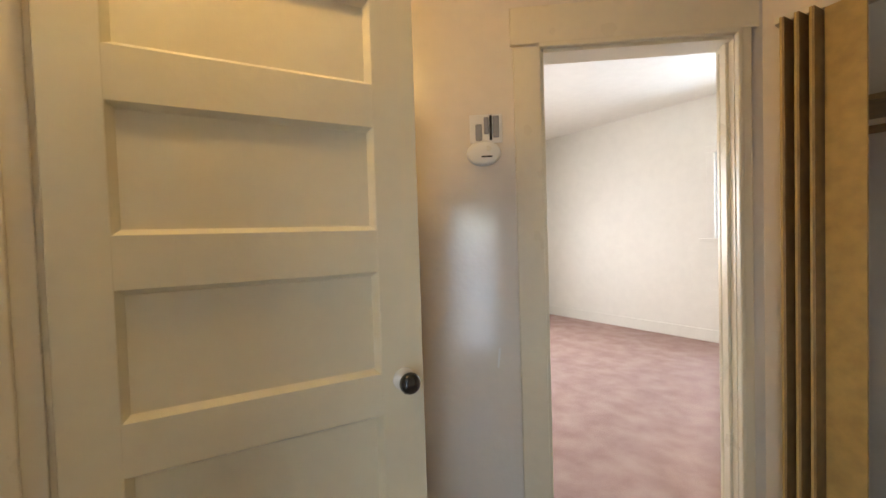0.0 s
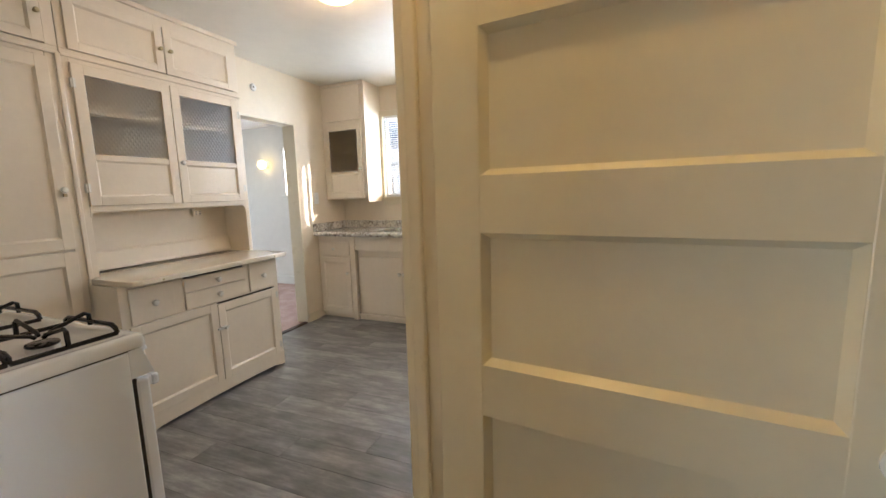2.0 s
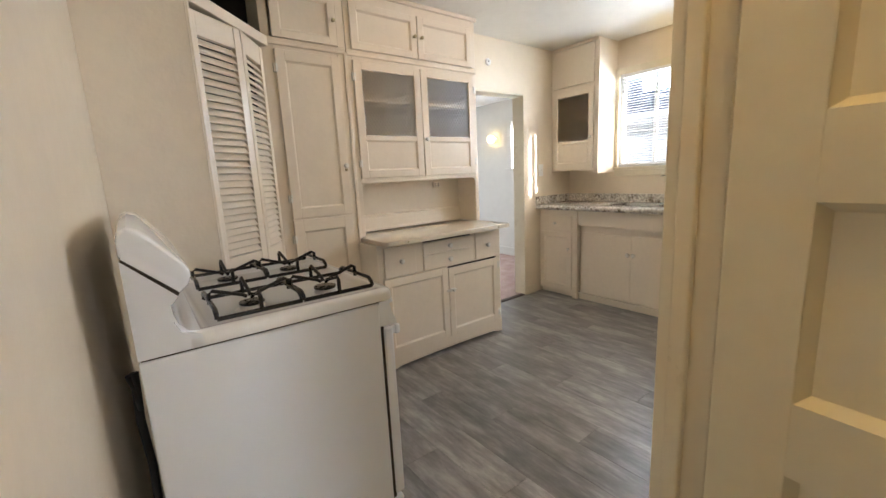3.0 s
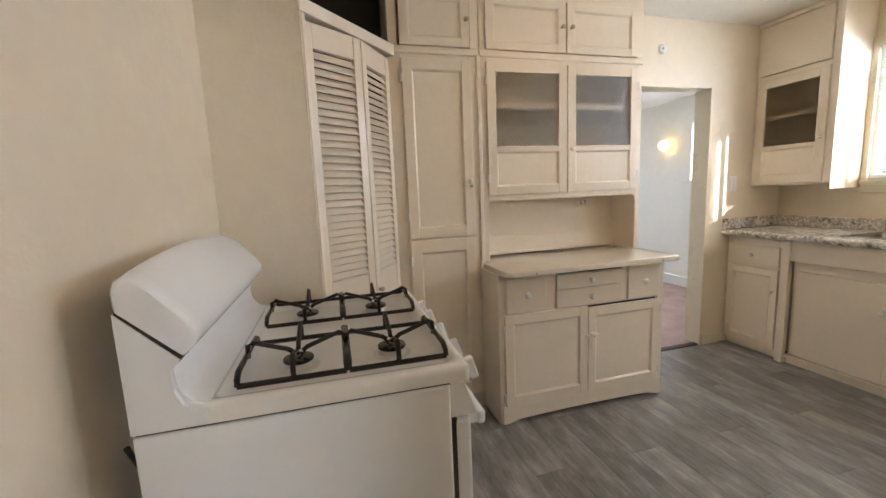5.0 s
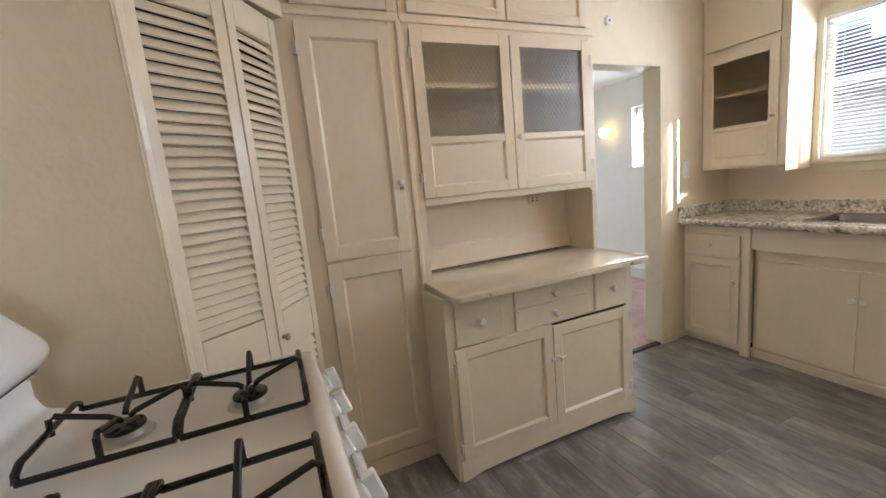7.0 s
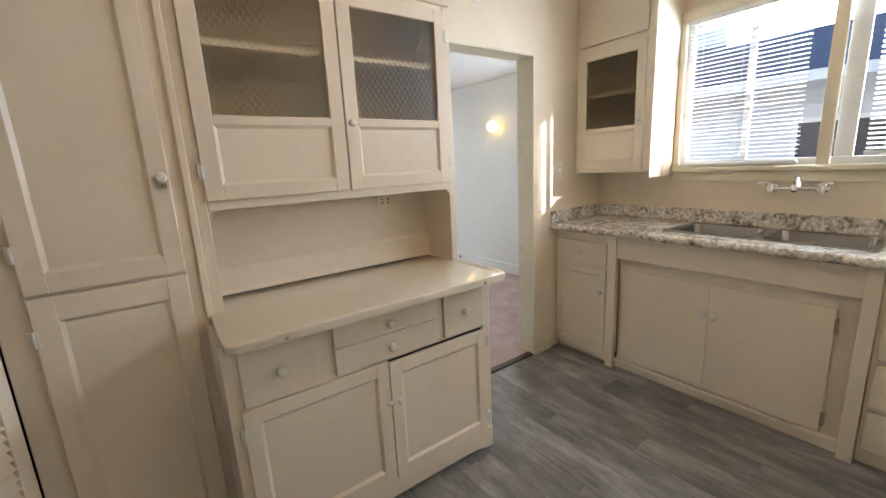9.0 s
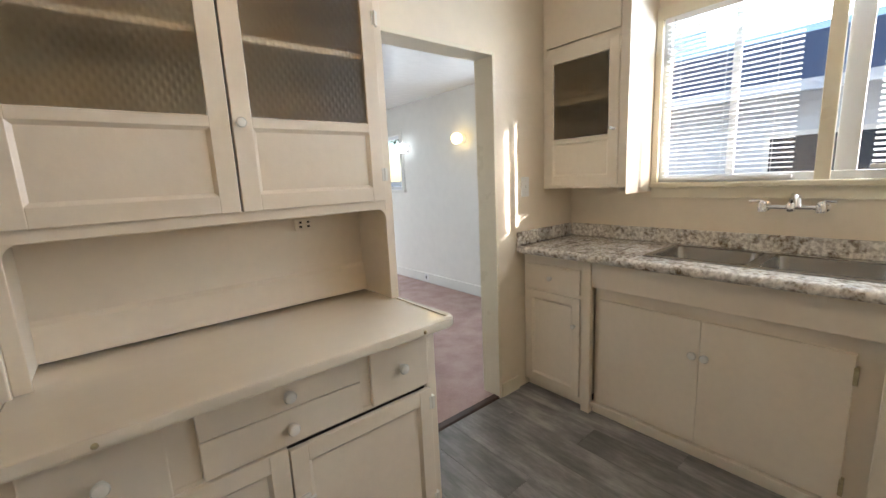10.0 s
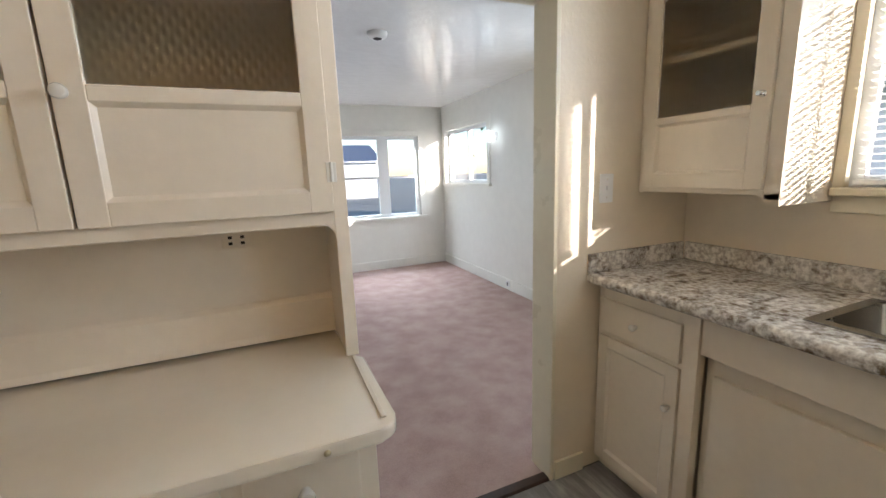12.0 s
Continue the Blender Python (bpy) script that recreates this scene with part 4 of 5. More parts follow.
# The bay south of y 1.01 is unseen, added to hold a lamp.
window("window_1", "white sliding kitchen window with a centre mullion and an added unseen south bay", "y", 4.757, 0.62, 2.40, 1.29, 2.17, [(1.010, 1.050), (1.345, 1.38), (1.585, 1.658), (2.035, 2.07)], depth=0.016)
tagged(link("trim_window_1", box(box(box(bmesh.new(), 4.715, 4.7405, 2.395, 2.43, 1.29, 2.205, bevel=0.003), 4.715, 4.7405, 0.555, 0.625, 1.29, 2.205, bevel=0.003),
                                     4.714, 4.7405, 0.555, 2.43, 2.165, 2.225, bevel=0.003), M_TRIM),
       "cream painted casing round the sink window", "trim", "", "structure")
tagged(link("trim_window_1_post", boxed(4.719, 4.7412, 1.664, 1.718, 1.293, 2.164, bevel=0.003), M_TRIM), "cream painted post between the window bays", "trim", "", "structure")
tagged(link("sill_window_1", box(box(bmesh.new(), 4.695, 4.80, 0.555, 2.428, 1.264, 1.292, bevel=0.006), 4.722, 4.7405, 0.555, 2.428, 1.205, 1.264, bevel=0.003), M_TRIM),
       "cream painted window sill with apron", "trim", "", "structure")


def blind(label, p0, p1, z0, z1, at, tilt, axis="y", pitch=0.0215):
    b = thing("venetian_blind", label, "blind", "window blinds", at=pose(at, (p0 + p1) / 2, z0) if axis == "y" else pose((p0 + p1) / 2, at, z0))
    turn = 0 if axis == "y" else 90
    L = p1 - p0
    M = pose(0, 0, 0, 0, 0, turn)
    part("head_rail", box(bmesh.new(), -0.018, 0.018, -L / 2, L / 2, z1 - z0 - 0.03, z1 - z0, bevel=0.003), M_SLAT, b, m=M)
    part("bottom_rail", box(bmesh.new(), -0.014, 0.014, -L / 2, L / 2, 0.0, 0.018, bevel=0.003), M_SLAT, b, m=M)
    me = None
    k = int((z1 - z0 - 0.06) / pitch)
    for i in range(k):
        z = 0.03 + i * pitch
        if me is None:
            bm = bmesh.new()
            rows = [[bm.verts.new((-0.0125 + 0.025 * j / 4, y, 0.0022 * (1 - ((j - 2) / 2) ** 2))) for j in range(5)] for y in (-L / 2 + 0.003, L / 2 - 0.003)]
            for j in range(4):
                bm.faces.new((rows[0][j], rows[0][j + 1], rows[1][j + 1], rows[1][j]))
            bmesh.ops.solidify(bm, geom=bm.faces[:], thickness=0.0006)
            s = part("slat", bm, M_SLAT, b)
            me = s.data
        else:
            s = new("slat", me)
            s.parent = b
        s.matrix_basis = M @ pose(0, 0, z, 0, tilt + random.uniform(-1.5, 1.5), 0)
    for f in (-0.36, 0.0, 0.36):
        part("ladder_cord", box(bmesh.new(), -0.0142, -0.0132, f * L - 0.001, f * L + 0.001, 0.01, z1 - z0 - 0.02), M_SLAT, b, m=M)
    part("wand", cyl(bmesh.new(), (-0.03, L / 2 - 0.05, z1 - z0 - 0.02), (-0.03, L / 2 - 0.052, 0.28), 0.0035, seg=8), M_GLASS, b, "clear plastic tilt wand", m=M)
    return b


blind("white venetian blind with tilted slats in the sink window", 1.795, 2.378, 1.30, 2.165, 4.732, 9, pitch=0.0228)
blind("white venetian blind with tilted slats in the sink window", 1.062, 1.545, 1.335, 2.165, 4.732, 20, pitch=0.0228)

window("window_2", "white double-hung living room window pair", "x", 7.52, 3.86, 5.03, 0.77, 1.93, [(4.42, 4.58)], [(3.90, 4.42, 1.35), (4.58, 4.99, 1.35)], frame=0.045)
tagged(link("trim_window_2", box(box(box(box(bmesh.new(), 3.76, 5.13, 7.41, 7.5, 0.735, 0.772, bevel=0.004), 3.79, 3.86, 7.432, 7.4505, 0.772, 1.93, bevel=0.003),
            5.03, 5.10, 7.432, 7.4505, 0.772, 1.93, bevel=0.003), 3.79, 5.10, 7.432, 7.4505, 1.93, 2.01, bevel=0.003), M_ROOMWHITE), "white painted window casing and sill", "trim", "", "structure")
# Out of view; this window is added only to carry a fill lamp.
window("window_7", "white living room front window, unseen, added to let in daylight", "x", 7.52, 1.92, 3.48, 0.77, 1.93, [(2.67, 2.73)], frame=0.045)
window("window_3", "white living room side window in bright daylight", "y", 5.50, 6.06, 7.32, 1.24, 1.98, [(6.66, 6.70)], frame=0.04)
tagged(link("trim_window_3", box(box(box(box(bmesh.new(), 5.38, 5.47, 5.97, 7.40, 1.205, 1.24, bevel=0.004), 5.402, 5.4205, 5.99, 6.06, 1.24, 1.98, bevel=0.003),
            5.402, 5.4205, 7.32, 7.39, 1.24, 1.98, bevel=0.003), 5.402, 5.4205, 5.99, 7.39, 1.98, 2.05, bevel=0.003), M_ROOMWHITE), "white painted window casing and sill", "trim", "", "structure")
window("window_8", "white living room side window in bright daylight", "y", 5.50, 3.60, 4.45, 1.35, 2.03, [], frame=0.035)
tagged(link("trim_window_8", box(box(box(box(bmesh.new(), 5.38, 5.47, 3.51, 4.54, 1.315, 1.35, bevel=0.004), 5.402, 5.4205, 3.53, 3.60, 1.35, 2.03, bevel=0.003),
            5.402, 5.4205, 4.45, 4.515, 1.35, 2.03, bevel=0.003), 5.402, 5.4205, 3.53, 4.515, 2.03, 2.10, bevel=0.003), M_ROOMWHITE), "white painted window casing and sill", "trim", "", "structure")
window("window_4", "white double-hung bedroom window", "x", -5.13, 1.45, 2.42, 1.22, 2.22, [], [(1.49, 2.38, 1.72)], frame=0.045)
tagged(link("trim_window_4", box(box(box(box(bmesh.new(), 1.36, 2.58, -5.10, -5.03, 1.185, 1.22, bevel=0.004), 1.38, 1.45, -5.0705, -5.05, 1.22, 2.22, bevel=0.003),
            2.42, 2.50, -5.0705, -5.05, 1.22, 2.22, bevel=0.003), 1.38, 2.50, -5.0705, -5.05, 2.22, 2.29, bevel=0.003), M_ROOMWHITE), "white painted window casing and sill", "trim", "", "structure")
# Side window added out of view as an opening for the bedroom fill.
window("window_5", "white bedroom side window, unseen, added to let in daylight", "y", 4.95, -3.4, -1.8, 0.9, 2.1, [(-2.62, -2.58)], frame=0.045)
# Unseen panel, added to explain the sheen on the diagonal wall.
window("window_6", "white glazed side panel in the hall, unseen, added for the wall sheen", "x", 0.47, -0.06, 0.58, 0.03, 1.57, [], [(-0.02, 0.54, 0.62), (-0.02, 0.54, 1.05)], frame=0.045)

# ---------------------------------------------------------------- kitchen wall things
tagged(link("trim_doorway_living_jamb", box(box(box(bmesh.new(), 3.966, 3.986, 2.962, 3.105, 0, 2.03, bevel=0.004), 3.129, 3.146, 2.965, 3.105, 0, 2.03, bevel=0.003),
            3.146, 3.966, 2.962, 3.105, 2.016, 2.037, bevel=0.003), M_TRIM), "cream painted jamb of the living room doorway", "trim", "", "structure")
tagged(link("threshold_strip", extrude_profile(bmesh.new(), [(2.966, 0.0), (2.974, 0.010), (3.012, 0.012), (3.022, 0.0)], 3.146, 3.966, "x"), M_STRIP), "dark wooden threshold strip in the doorway", "threshold", "", "structure")
tagged(link("baseboard_kitchen", boxed(3.988, 4.15, 2.956, 2.9695, 0, 0.09, bevel=0.003), M_TRIM), "cream painted baseboard", "baseboard", "", "structure")
sw = tagged(link("light_switch", boxed(4.200, 4.272, 2.963, 2.9695, 1.24, 1.36, bevel=0.003), M_PLASTIC), "white plastic light switch plate on the cream wall", "switch")
part("toggle", boxed(4.231, 4.241, 2.952, 2.963, 1.293, 1.312, bevel=0.002), M_PLASTIC, sw)
for z in (1.262, 1.338):
    part("screw", cyl(bmesh.new(), (4.236, 2.9615, z), (4.236, 2.9635, z), 0.003, seg=8), M_CHROME, sw)
bell = tagged(link("door_chime_cover", lathe(bmesh.new(), (3.505, 2.9695, 2.275), (0, -1, 0), [(0, 0.032), (0.008, 0.032), (0.016, 0.026), (0.019, 0.010)], 20), M_PLASTIC, True),
              "small round white cover on the wall above the doorway", "wall cover")
part("hole", cyl(bmesh.new(), (3.497, 2.9475, 2.275), (3.497, 2.951, 2.275), 0.007, seg=12), M_STEEL, bell, "grey centre screw")

M_GLOBE = bpy.data.materials.new("lit_globe")
M_GLOBE.use_nodes = True
g = M_GLOBE.node_tree.nodes["Principled BSDF"]
g.inputs["Base Color"].default_value = (0.9, 0.88, 0.8, 1)
g.inputs["Emission Color"].default_value = (1.0, 0.76, 0.30, 1)
g.inputs["Emission Strength"].default_value = 2.0
M_GLOBE_COOL = M_GLOBE.copy()
M_GLOBE_COOL.name = "lit_cool_globe"
M_GLOBE_COOL.node_tree.nodes["Principled BSDF"].inputs["Emission Color"].default_value = (0.72, 0.88, 1.0, 1)


def sconce(place, way, label, material=None, r=0.062):
    s = thing("globe_sconce", label, "wall lamp", "globe wall lamps", at=Matrix.Translation(place))
    q = Vector(way).to_track_quat("Z", "Y").to_matrix().to_4x4()
    part("wall_plate", lathe(bmesh.new(), (0, 0, 0), (0, 0, 1), [(0, 0.055), (0.012, 0.055), (0.02, 0.04), (0.035, 0.032)], 24), M_PLASTIC, s, "", True, q)
    rings = [(0.03 + r - r * math.cos(a), max(r * math.sin(a), 0.002)) for a in (math.pi * (i + 0.6) / 12.6 for i in range(13))]
    part("globe", lathe(bmesh.new(), (0, 0, 0), (0, 0, 1), rings, 24), material or M_GLOBE, s, "glowing frosted glass globe", True, q)
    return s


sconce((5.4195, 4.80, 1.80), (-1, 0, 0), "lit frosted globe lamp on the white living room wall")
sconce((5.4195, 5.88, 1.785), (-1, 0, 0), "lit cool-white globe lamp on the white wall beside the window", M_GLOBE_COOL)
sconce((4.7395, 1.80, 2.30), (-1, 0, 0), "lit frosted globe lamp on the wall above the sink window", r=0.048)
cl = thing("ceiling_lamp", "round flush frosted glass ceiling lamp, lit", "ceiling lamp", at=pose(2.78, 1.55, H))
part("base_ring", lathe(bmesh.new(), (0, 0, -0.0005), (0, 0, -1), [(0, 0.13), (0.018, 0.13), (0.025, 0.12)], 32), M_PLASTIC, cl, "", True)
bm = lathe(bmesh.new(), (0, 0, -0.024), (0, 0, -1), [(0, 0.118), (0.016, 0.112), (0.032, 0.09), (0.043, 0.055), (0.047, 0.01)], 32)
glow = part("glass_bowl", bm, M_GLOBE, cl, "glowing frosted glass bowl", True)
glow.visible_shadow = False
cl = thing("hall_ceiling_lamp", "round flush warm-lit hall ceiling lamp", "ceiling lamp", at=pose(1.20, 0.27, H))
part("base_ring", lathe(bmesh.new(), (0, 0, -0.0005), (0, 0, -1), [(0, 0.12), (0.018, 0.12), (0.025, 0.105)], 32), M_PLASTIC, cl, "", True)
part("glass_bowl", lathe(bmesh.new(), (0, 0, -0.024), (0, 0, -1), [(0, 0.102), (0.03, 0.095), (0.06, 0.06), (0.07, 0.01)], 32), M_GLOBE, cl, "glowing frosted glass bowl", True).visible_shadow = False

# ---------------------------------------------------------------- hall
HD = pose(1.487, 0.415, 0, 0, 0, -97.2)
hd = thing("door_hall", "cream painted five-panel wooden door standing open", "door", "", "structure", at=HD)
W, T = 0.765, 0.044
zs = [(0.245, 0.510), (0.615, 0.879), (0.985, 1.247), (1.353, 1.612), (1.718, 1.925)]
for u, v in ((0.020, 0.118), (W - 0.118, W)):
    part("stile", box(bmesh.new(), u, v, -T, 0, 0.012, 2.035, bevel=0.003), M_DOOR, hd)
edges = [0.012] + [z for p in zs for z in p] + [2.035]
for a, b in zip(edges[::2], edges[1::2]):
    part("rail", boxed(0.117, W - 0.117, -T + 0.0006, -0.0006, a, b), M_DOOR, hd)
for a, b in zs:
    p = part("panel", boxed(0.110, W - 0.110, -T + 0.0185, -0.0185, a - 0.005, b + 0.005), M_DOOR, hd)
    bm = bmesh.new()
    for s0, s1 in ((-0.019, -0.0008), (-T + 0.0008, -T + 0.019)):
        deep, out = (s0, s1) if s1 > -0.01 else (s1, s0)
        m0, m1 = 0.118, W - 0.118
        for q in ([(m0, a), (m1, a), (m1 - 0.012, a + 0.012), (m0 + 0.012, a + 0.012)], [(m0, b), (m1, b), (m1 - 0.012, b - 0.012), (m0 + 0.012, b - 0.012)],
                  [(m0, a), (m0, b), (m0 + 0.012, b - 0.012), (m0 + 0.012, a + 0.012)], [(m1, a), (m1, b), (m1 - 0.012, b - 0.012), (m1 - 0.012, a + 0.012)]):
            bm.faces.new([bm.verts.new((x, out if i < 2 else deep, z)) for i, (x, z) in enumerate(q)])
    part("panel_moulding", bm, M_DOOR, p)
for side in (-T, 0.0):
    s = -1 if side < 0 else 1
    bm = lathe(bmesh.new(), (W - 0.058, side, 0.962), (0, s, 0), [(0, 0.030), (0.004, 0.030), (0.007, 0.022), (0.012, 0.014), (0.026, 0.012)], 20)
    k = part("rosette", bm, M_KNOB, hd, "cream painted knob rosette", True)
    bm = lathe(bmesh.new(), (W - 0.058, side + s * 0.024, 0.962), (0, s, 0), [(0, 0.012), (0.004, 0.020), (0.012, 0.027), (0.022, 0.028), (0.030, 0.024), (0.036, 0.012)], 24)
    part("knob", bm, M_DARKKNOB, k, "shiny black door knob", True)
for z in (0.25, 1.05, 1.82):
    part("hinge", cyl(bmesh.new(), (0.016, 0.002, z - 0.045), (0.016, 0.002, z + 0.045), 0.006, seg=10), M_KNOB, hd)

# kitchen doorway jambs with stops, and its hall casing
tagged(link("trim_doorway_kitchen", box(box(box(box(box(bmesh.new(), 1.518, 1.5315, 0.424, 0.518, 0, 2.05, bevel=0.003), 1.502, 1.521, 0.462, 0.492, 0, 2.045, bevel=0.004),
            0.679, 0.692, 0.424, 0.508, 0, 2.05, bevel=0.003), 0.691, 0.704, 0.462, 0.492, 0, 2.045, bevel=0.004), 0.692, 1.520, 0.424, 0.508, 2.045, 2.064, bevel=0.003), M_TRIM),
       "cream painted jamb and stop of the kitchen doorway", "trim", "", "structure")
tagged(link("trim_doorway_kitchen_casing", box(box(box(bmesh.new(), 1.525, 1.615, 0.411, 0.4305, 0, 2.06, bevel=0.004), 0.60, 0.685, 0.411, 0.4305, 0, 2.06, bevel=0.004),
            0.59, 1.635, 0.409, 0.4305, 2.06, 2.16, bevel=0.004), M_TRIM), "cream painted casing of the kitchen doorway", "trim", "", "structure")
tagged(link("trim_doorway_kitchen_inner", box(box(bmesh.new(), 1.534, 1.61, 0.4995, 0.514, 0, 2.06, bevel=0.004),
            0.640, 1.62, 0.4995, 0.515, 2.066, 2.15, bevel=0.004), M_TRIM), "cream painted kitchen-side casing of the doorway", "trim", "", "structure")

# bedroom doorway in the diagonal wall (local u along the wall, v away from the hall)
def on_diagonal(name, bm, material, label):
    ob = tagged(link(name, bm, material), label, "trim", "", "structure")
    ob.matrix_basis = D_POSE
    return ob


bm = bmesh.new()
box(bm, 0.785, 0.892, -0.018, 0.0005, 0, 2.065, bevel=0.004)
box(bm, 1.625, 1.665, -0.018, 0.0005, 0, 2.09, bevel=0.004)
box(bm, 1.612, 1.628, -0.026, 0.0005, 0, 2.075, bevel=0.004)
box(bm, 0.775, 1.69, -0.021, 0.0005, 2.075, 2.22, bevel=0.004)
box(bm, 0.885, 1.63, -0.026, 0.0005, 2.058, 2.078, bevel=0.004)
on_diagonal("trim_doorway_bedroom", bm, M_TRIM, "cream painted casing of the bedroom doorway")
bm = bmesh.new()
box(bm, 0.888, 0.906, -0.002, 0.115, 0, 2.05, bevel=0.002)
box(bm, 1.609, 1.627, -0.002, 0.115, 0, 2.05, bevel=0.002)
box(bm, 0.906, 1.609, -0.002, 0.115, 2.044, 2.062, bevel=0.002)
box(bm, 1.597, 1.610, 0.03, 0.07, 0, 2.045, bevel=0.002)
on_diagonal("trim_doorway_bedroom_jamb", bm, M_TRIM, "cream painted jamb of the bedroom doorway")
bd = thing("door_bedroom", "cream painted bedroom door folded back, seen edge-on", "door", "", "structure", at=D_POSE @ pose(1.603, 0.09, 0, 0, 0, 61.5))
part("leaf", boxed(0, 0.70, -0.036, 0, 0.012, 2.03, bevel=0.003), M_DOOR, bd)
part("lock_plate", boxed(-0.0015, 0.001, -0.028, -0.008, 0.30, 0.40), M_BRASS, bd, "worn hinge plate")

# detector on its bracket, with a scuff below
det = thing("carbon_monoxide_detector", "white round detector below a worn mounting plate on the wall", "detector", at=D_POSE @ pose(0.672, -0.001, 1.682))
part("mounting_plate", boxed(-0.065, 0.065, -0.008, 0.0, 0.02, 0.135, bevel=0.003), M_PLASTIC, det)
M_GREY = mat("grey_plastic", (0.30, 0.30, 0.32), 0.5, grain=0.1)
part("bracket", boxed(-0.008, 0.012, -0.013, -0.008, 0.055, 0.122, bevel=0.004), M_GREY, det, "grey plastic bracket")
part("bracket", boxed(-0.042, -0.016, -0.012, -0.008, 0.030, 0.095, bevel=0.004), M_GREY, det, "grey plastic bracket")
part("bracket", boxed(0.028, 0.052, -0.012, -0.008, 0.040, 0.126, bevel=0.003), M_GREY, det, "grey battery clip")
part("bracket", boxed(0.014, 0.024, -0.018, -0.008, 0.03, 0.128, bevel=0.002), M_RUBBER, det, "dark slot")
bm = lathe(bmesh.new(), (0, 0, 0), (0, -1, 0), [(0, 0.066), (0.012, 0.069), (0.028, 0.064), (0.036, 0.05), (0.038, 0.02)], 28)
bm.transform(Matrix.Translation((-0.012, 0, -0.022)) @ Matrix.Diagonal((1, 1, 0.74, 1)))
shell = part("shell", bm, M_PLASTIC, det, "", True)
part("vent_bar", boxed(-0.02, 0.022, -0.0395, -0.037, -0.042, -0.036), M_RUBBER, shell, "dark printed bar")
part("test_button", lathe(bmesh.new(), (0.01, -0.037, -0.008), (0, -1, 0), [(0, 0.010), (0.003, 0.009)], 14), M_KNOB, shell, "", True)
scuff = tagged(link("paint_scuff", boxed(-0.004, 0.004, -0.0015, 0, -0.04, 0.04, bevel=0.0006), M_PLASTIC), "pale scratch in the glossy hall wall", "scuff")
scuff.matrix_basis = D_POSE @ pose(0.70, -0.0005, 0.83, 0, 6, 0)

# folding closet door, bunched open
fold = thing("folding_closet_door", "brown varnished wooden accordion door pushed half open", "door", at=pose(0.905, -1.62, 0))
x = 0.0
for i in range(7):
    w, a = 0.11, (82 if i % 2 else -82)
    wide = i == 6
    if wide:
        w, a = 0.105, -14
    m = pose(x, 0.03, 0, 0, 0, 180 + a)
    dx = -abs(w * math.cos(radians(a)))
    bm = boxed(0, w, -0.005, 0.005, 0.02, 2.045, bevel=0.002)
    if not wide:
        bm.transform(Matrix.Translation((-w / 2, 0, 0)))
        m = pose(x + dx / 2, 0.03, 0, 0, 0, 180 + a)
    # Every other fold is darker: its shaded side is put into the colour.
    p = part("fold_panel", bm, M_WOOD if i % 2 == 0 else M_WOODDARK_SHADE, fold, "" if i % 2 == 0 else "fold strip with its shade painted in darker wood", m=None)
    p.matrix_basis = m
    if wide:
        bm = lathe(bmesh.new(), (0.08, 0.005, 1.22), (0, 1, 0), [(0, 0.016), (0.006, 0.018), (0.014, 0.010)], 16)
        part("pull", bm, M_WOODDARK_SHADE, p, "round wooden pull", True)
    x += dx - 0.004
tagged(link("track_folding_door", boxed(0.20, 0.925, -1.665, -1.595, 2.05, 2.075, bevel=0.002), M_TRIM), "cream track above the folding closet door", "track", "", "structure")
tagged(link("closet_rod", cyl(bmesh.new(), (0.101, -1.95, 1.68), (1.019, -1.95, 1.68), 0.016), M_WOODDARK_SHADE, True), "dark wooden rod in the hall closet", "rod")
tagged(link("closet_shelf", boxed(0.101, 1.019, -2.30, -1.90, 1.78, 1.80), M_WOODDARK_SHADE), "dark wooden shelf in the hall closet", "shelf")
tagged(link("baseboard_hall", boxed(0, 0.785, -0.014, 0.0005, 0, 0.11, bevel=0.003), M_TRIM), "cream painted hall baseboard", "baseboard", "", "structure").matrix_basis = D_POSE

# ---------------------------------------------------------------- living room and bedroom details
tagged(link("baseboard_living_east", boxed(5.400, 5.4195, 3.11, 7.449, 0.006, 0.13, bevel=0.004), M_ROOMWHITE), "white painted baseboard", "baseboard", "", "structure")
tagged(link("baseboard_living_north", boxed(0.93, 5.399, 7.431, 7.4495, 0.006, 0.13, bevel=0.004), M_ROOMWHITE), "white painted baseboard", "baseboard", "", "structure")
o = tagged(link("floor_outlet", boxed(5.388, 5.3995, 5.55, 5.62, 0.04, 0.12, bevel=0.002), M_PLASTIC), "small white outlet on the baseboard", "outlet")
part("slot", boxed(5.386, 5.3885, 5.575, 5.595, 0.06, 0.10), M_GAP, o)
tagged(link("baseboard_bedroom", boxed(-2.29, 4.899, -5.0695, -5.052, -0.004, 0.14, bevel=0.004), M_ROOMWHITE), "white painted bedroom baseboard", "baseboard", "", "structure")
sm = tagged(link("smoke_detector", lathe(bmesh.new(), (3.73, 4.57, 2.3445), (0, 0, -1), [(0, 0.07), (0.012, 0.07), (0.03, 0.06), (0.038, 0.045), (0.04, 0.01)], 28), M_PLASTIC, True), "round white smoke detector on the ceiling", "smoke detector")
part("grille", lathe(bmesh.new(), (3.73, 4.57, 2.3055), (0, 0, -1), [(0, 0.03), (0.003, 0.028)], 20), M_DARK, sm, "dark vent grille", True)

# ---------------------------------------------------------------- outside
M_GROUND = mat("concrete_drive", (0.36, 0.35, 0.33), 0.85, grain=0.25, scale=30, wear=0.4, wear_scale=1.2)
M_SIDING = mat("pale_siding", (0.64, 0.69, 0.76), 0.6, grain=0.05, scale=20, wear=0.15, wear_scale=2)
M_ROOF = mat("grey_roof_shingle", (0.09, 0.13, 0.22), 0.85, grain=0.3, scale=25, wear=0.3)
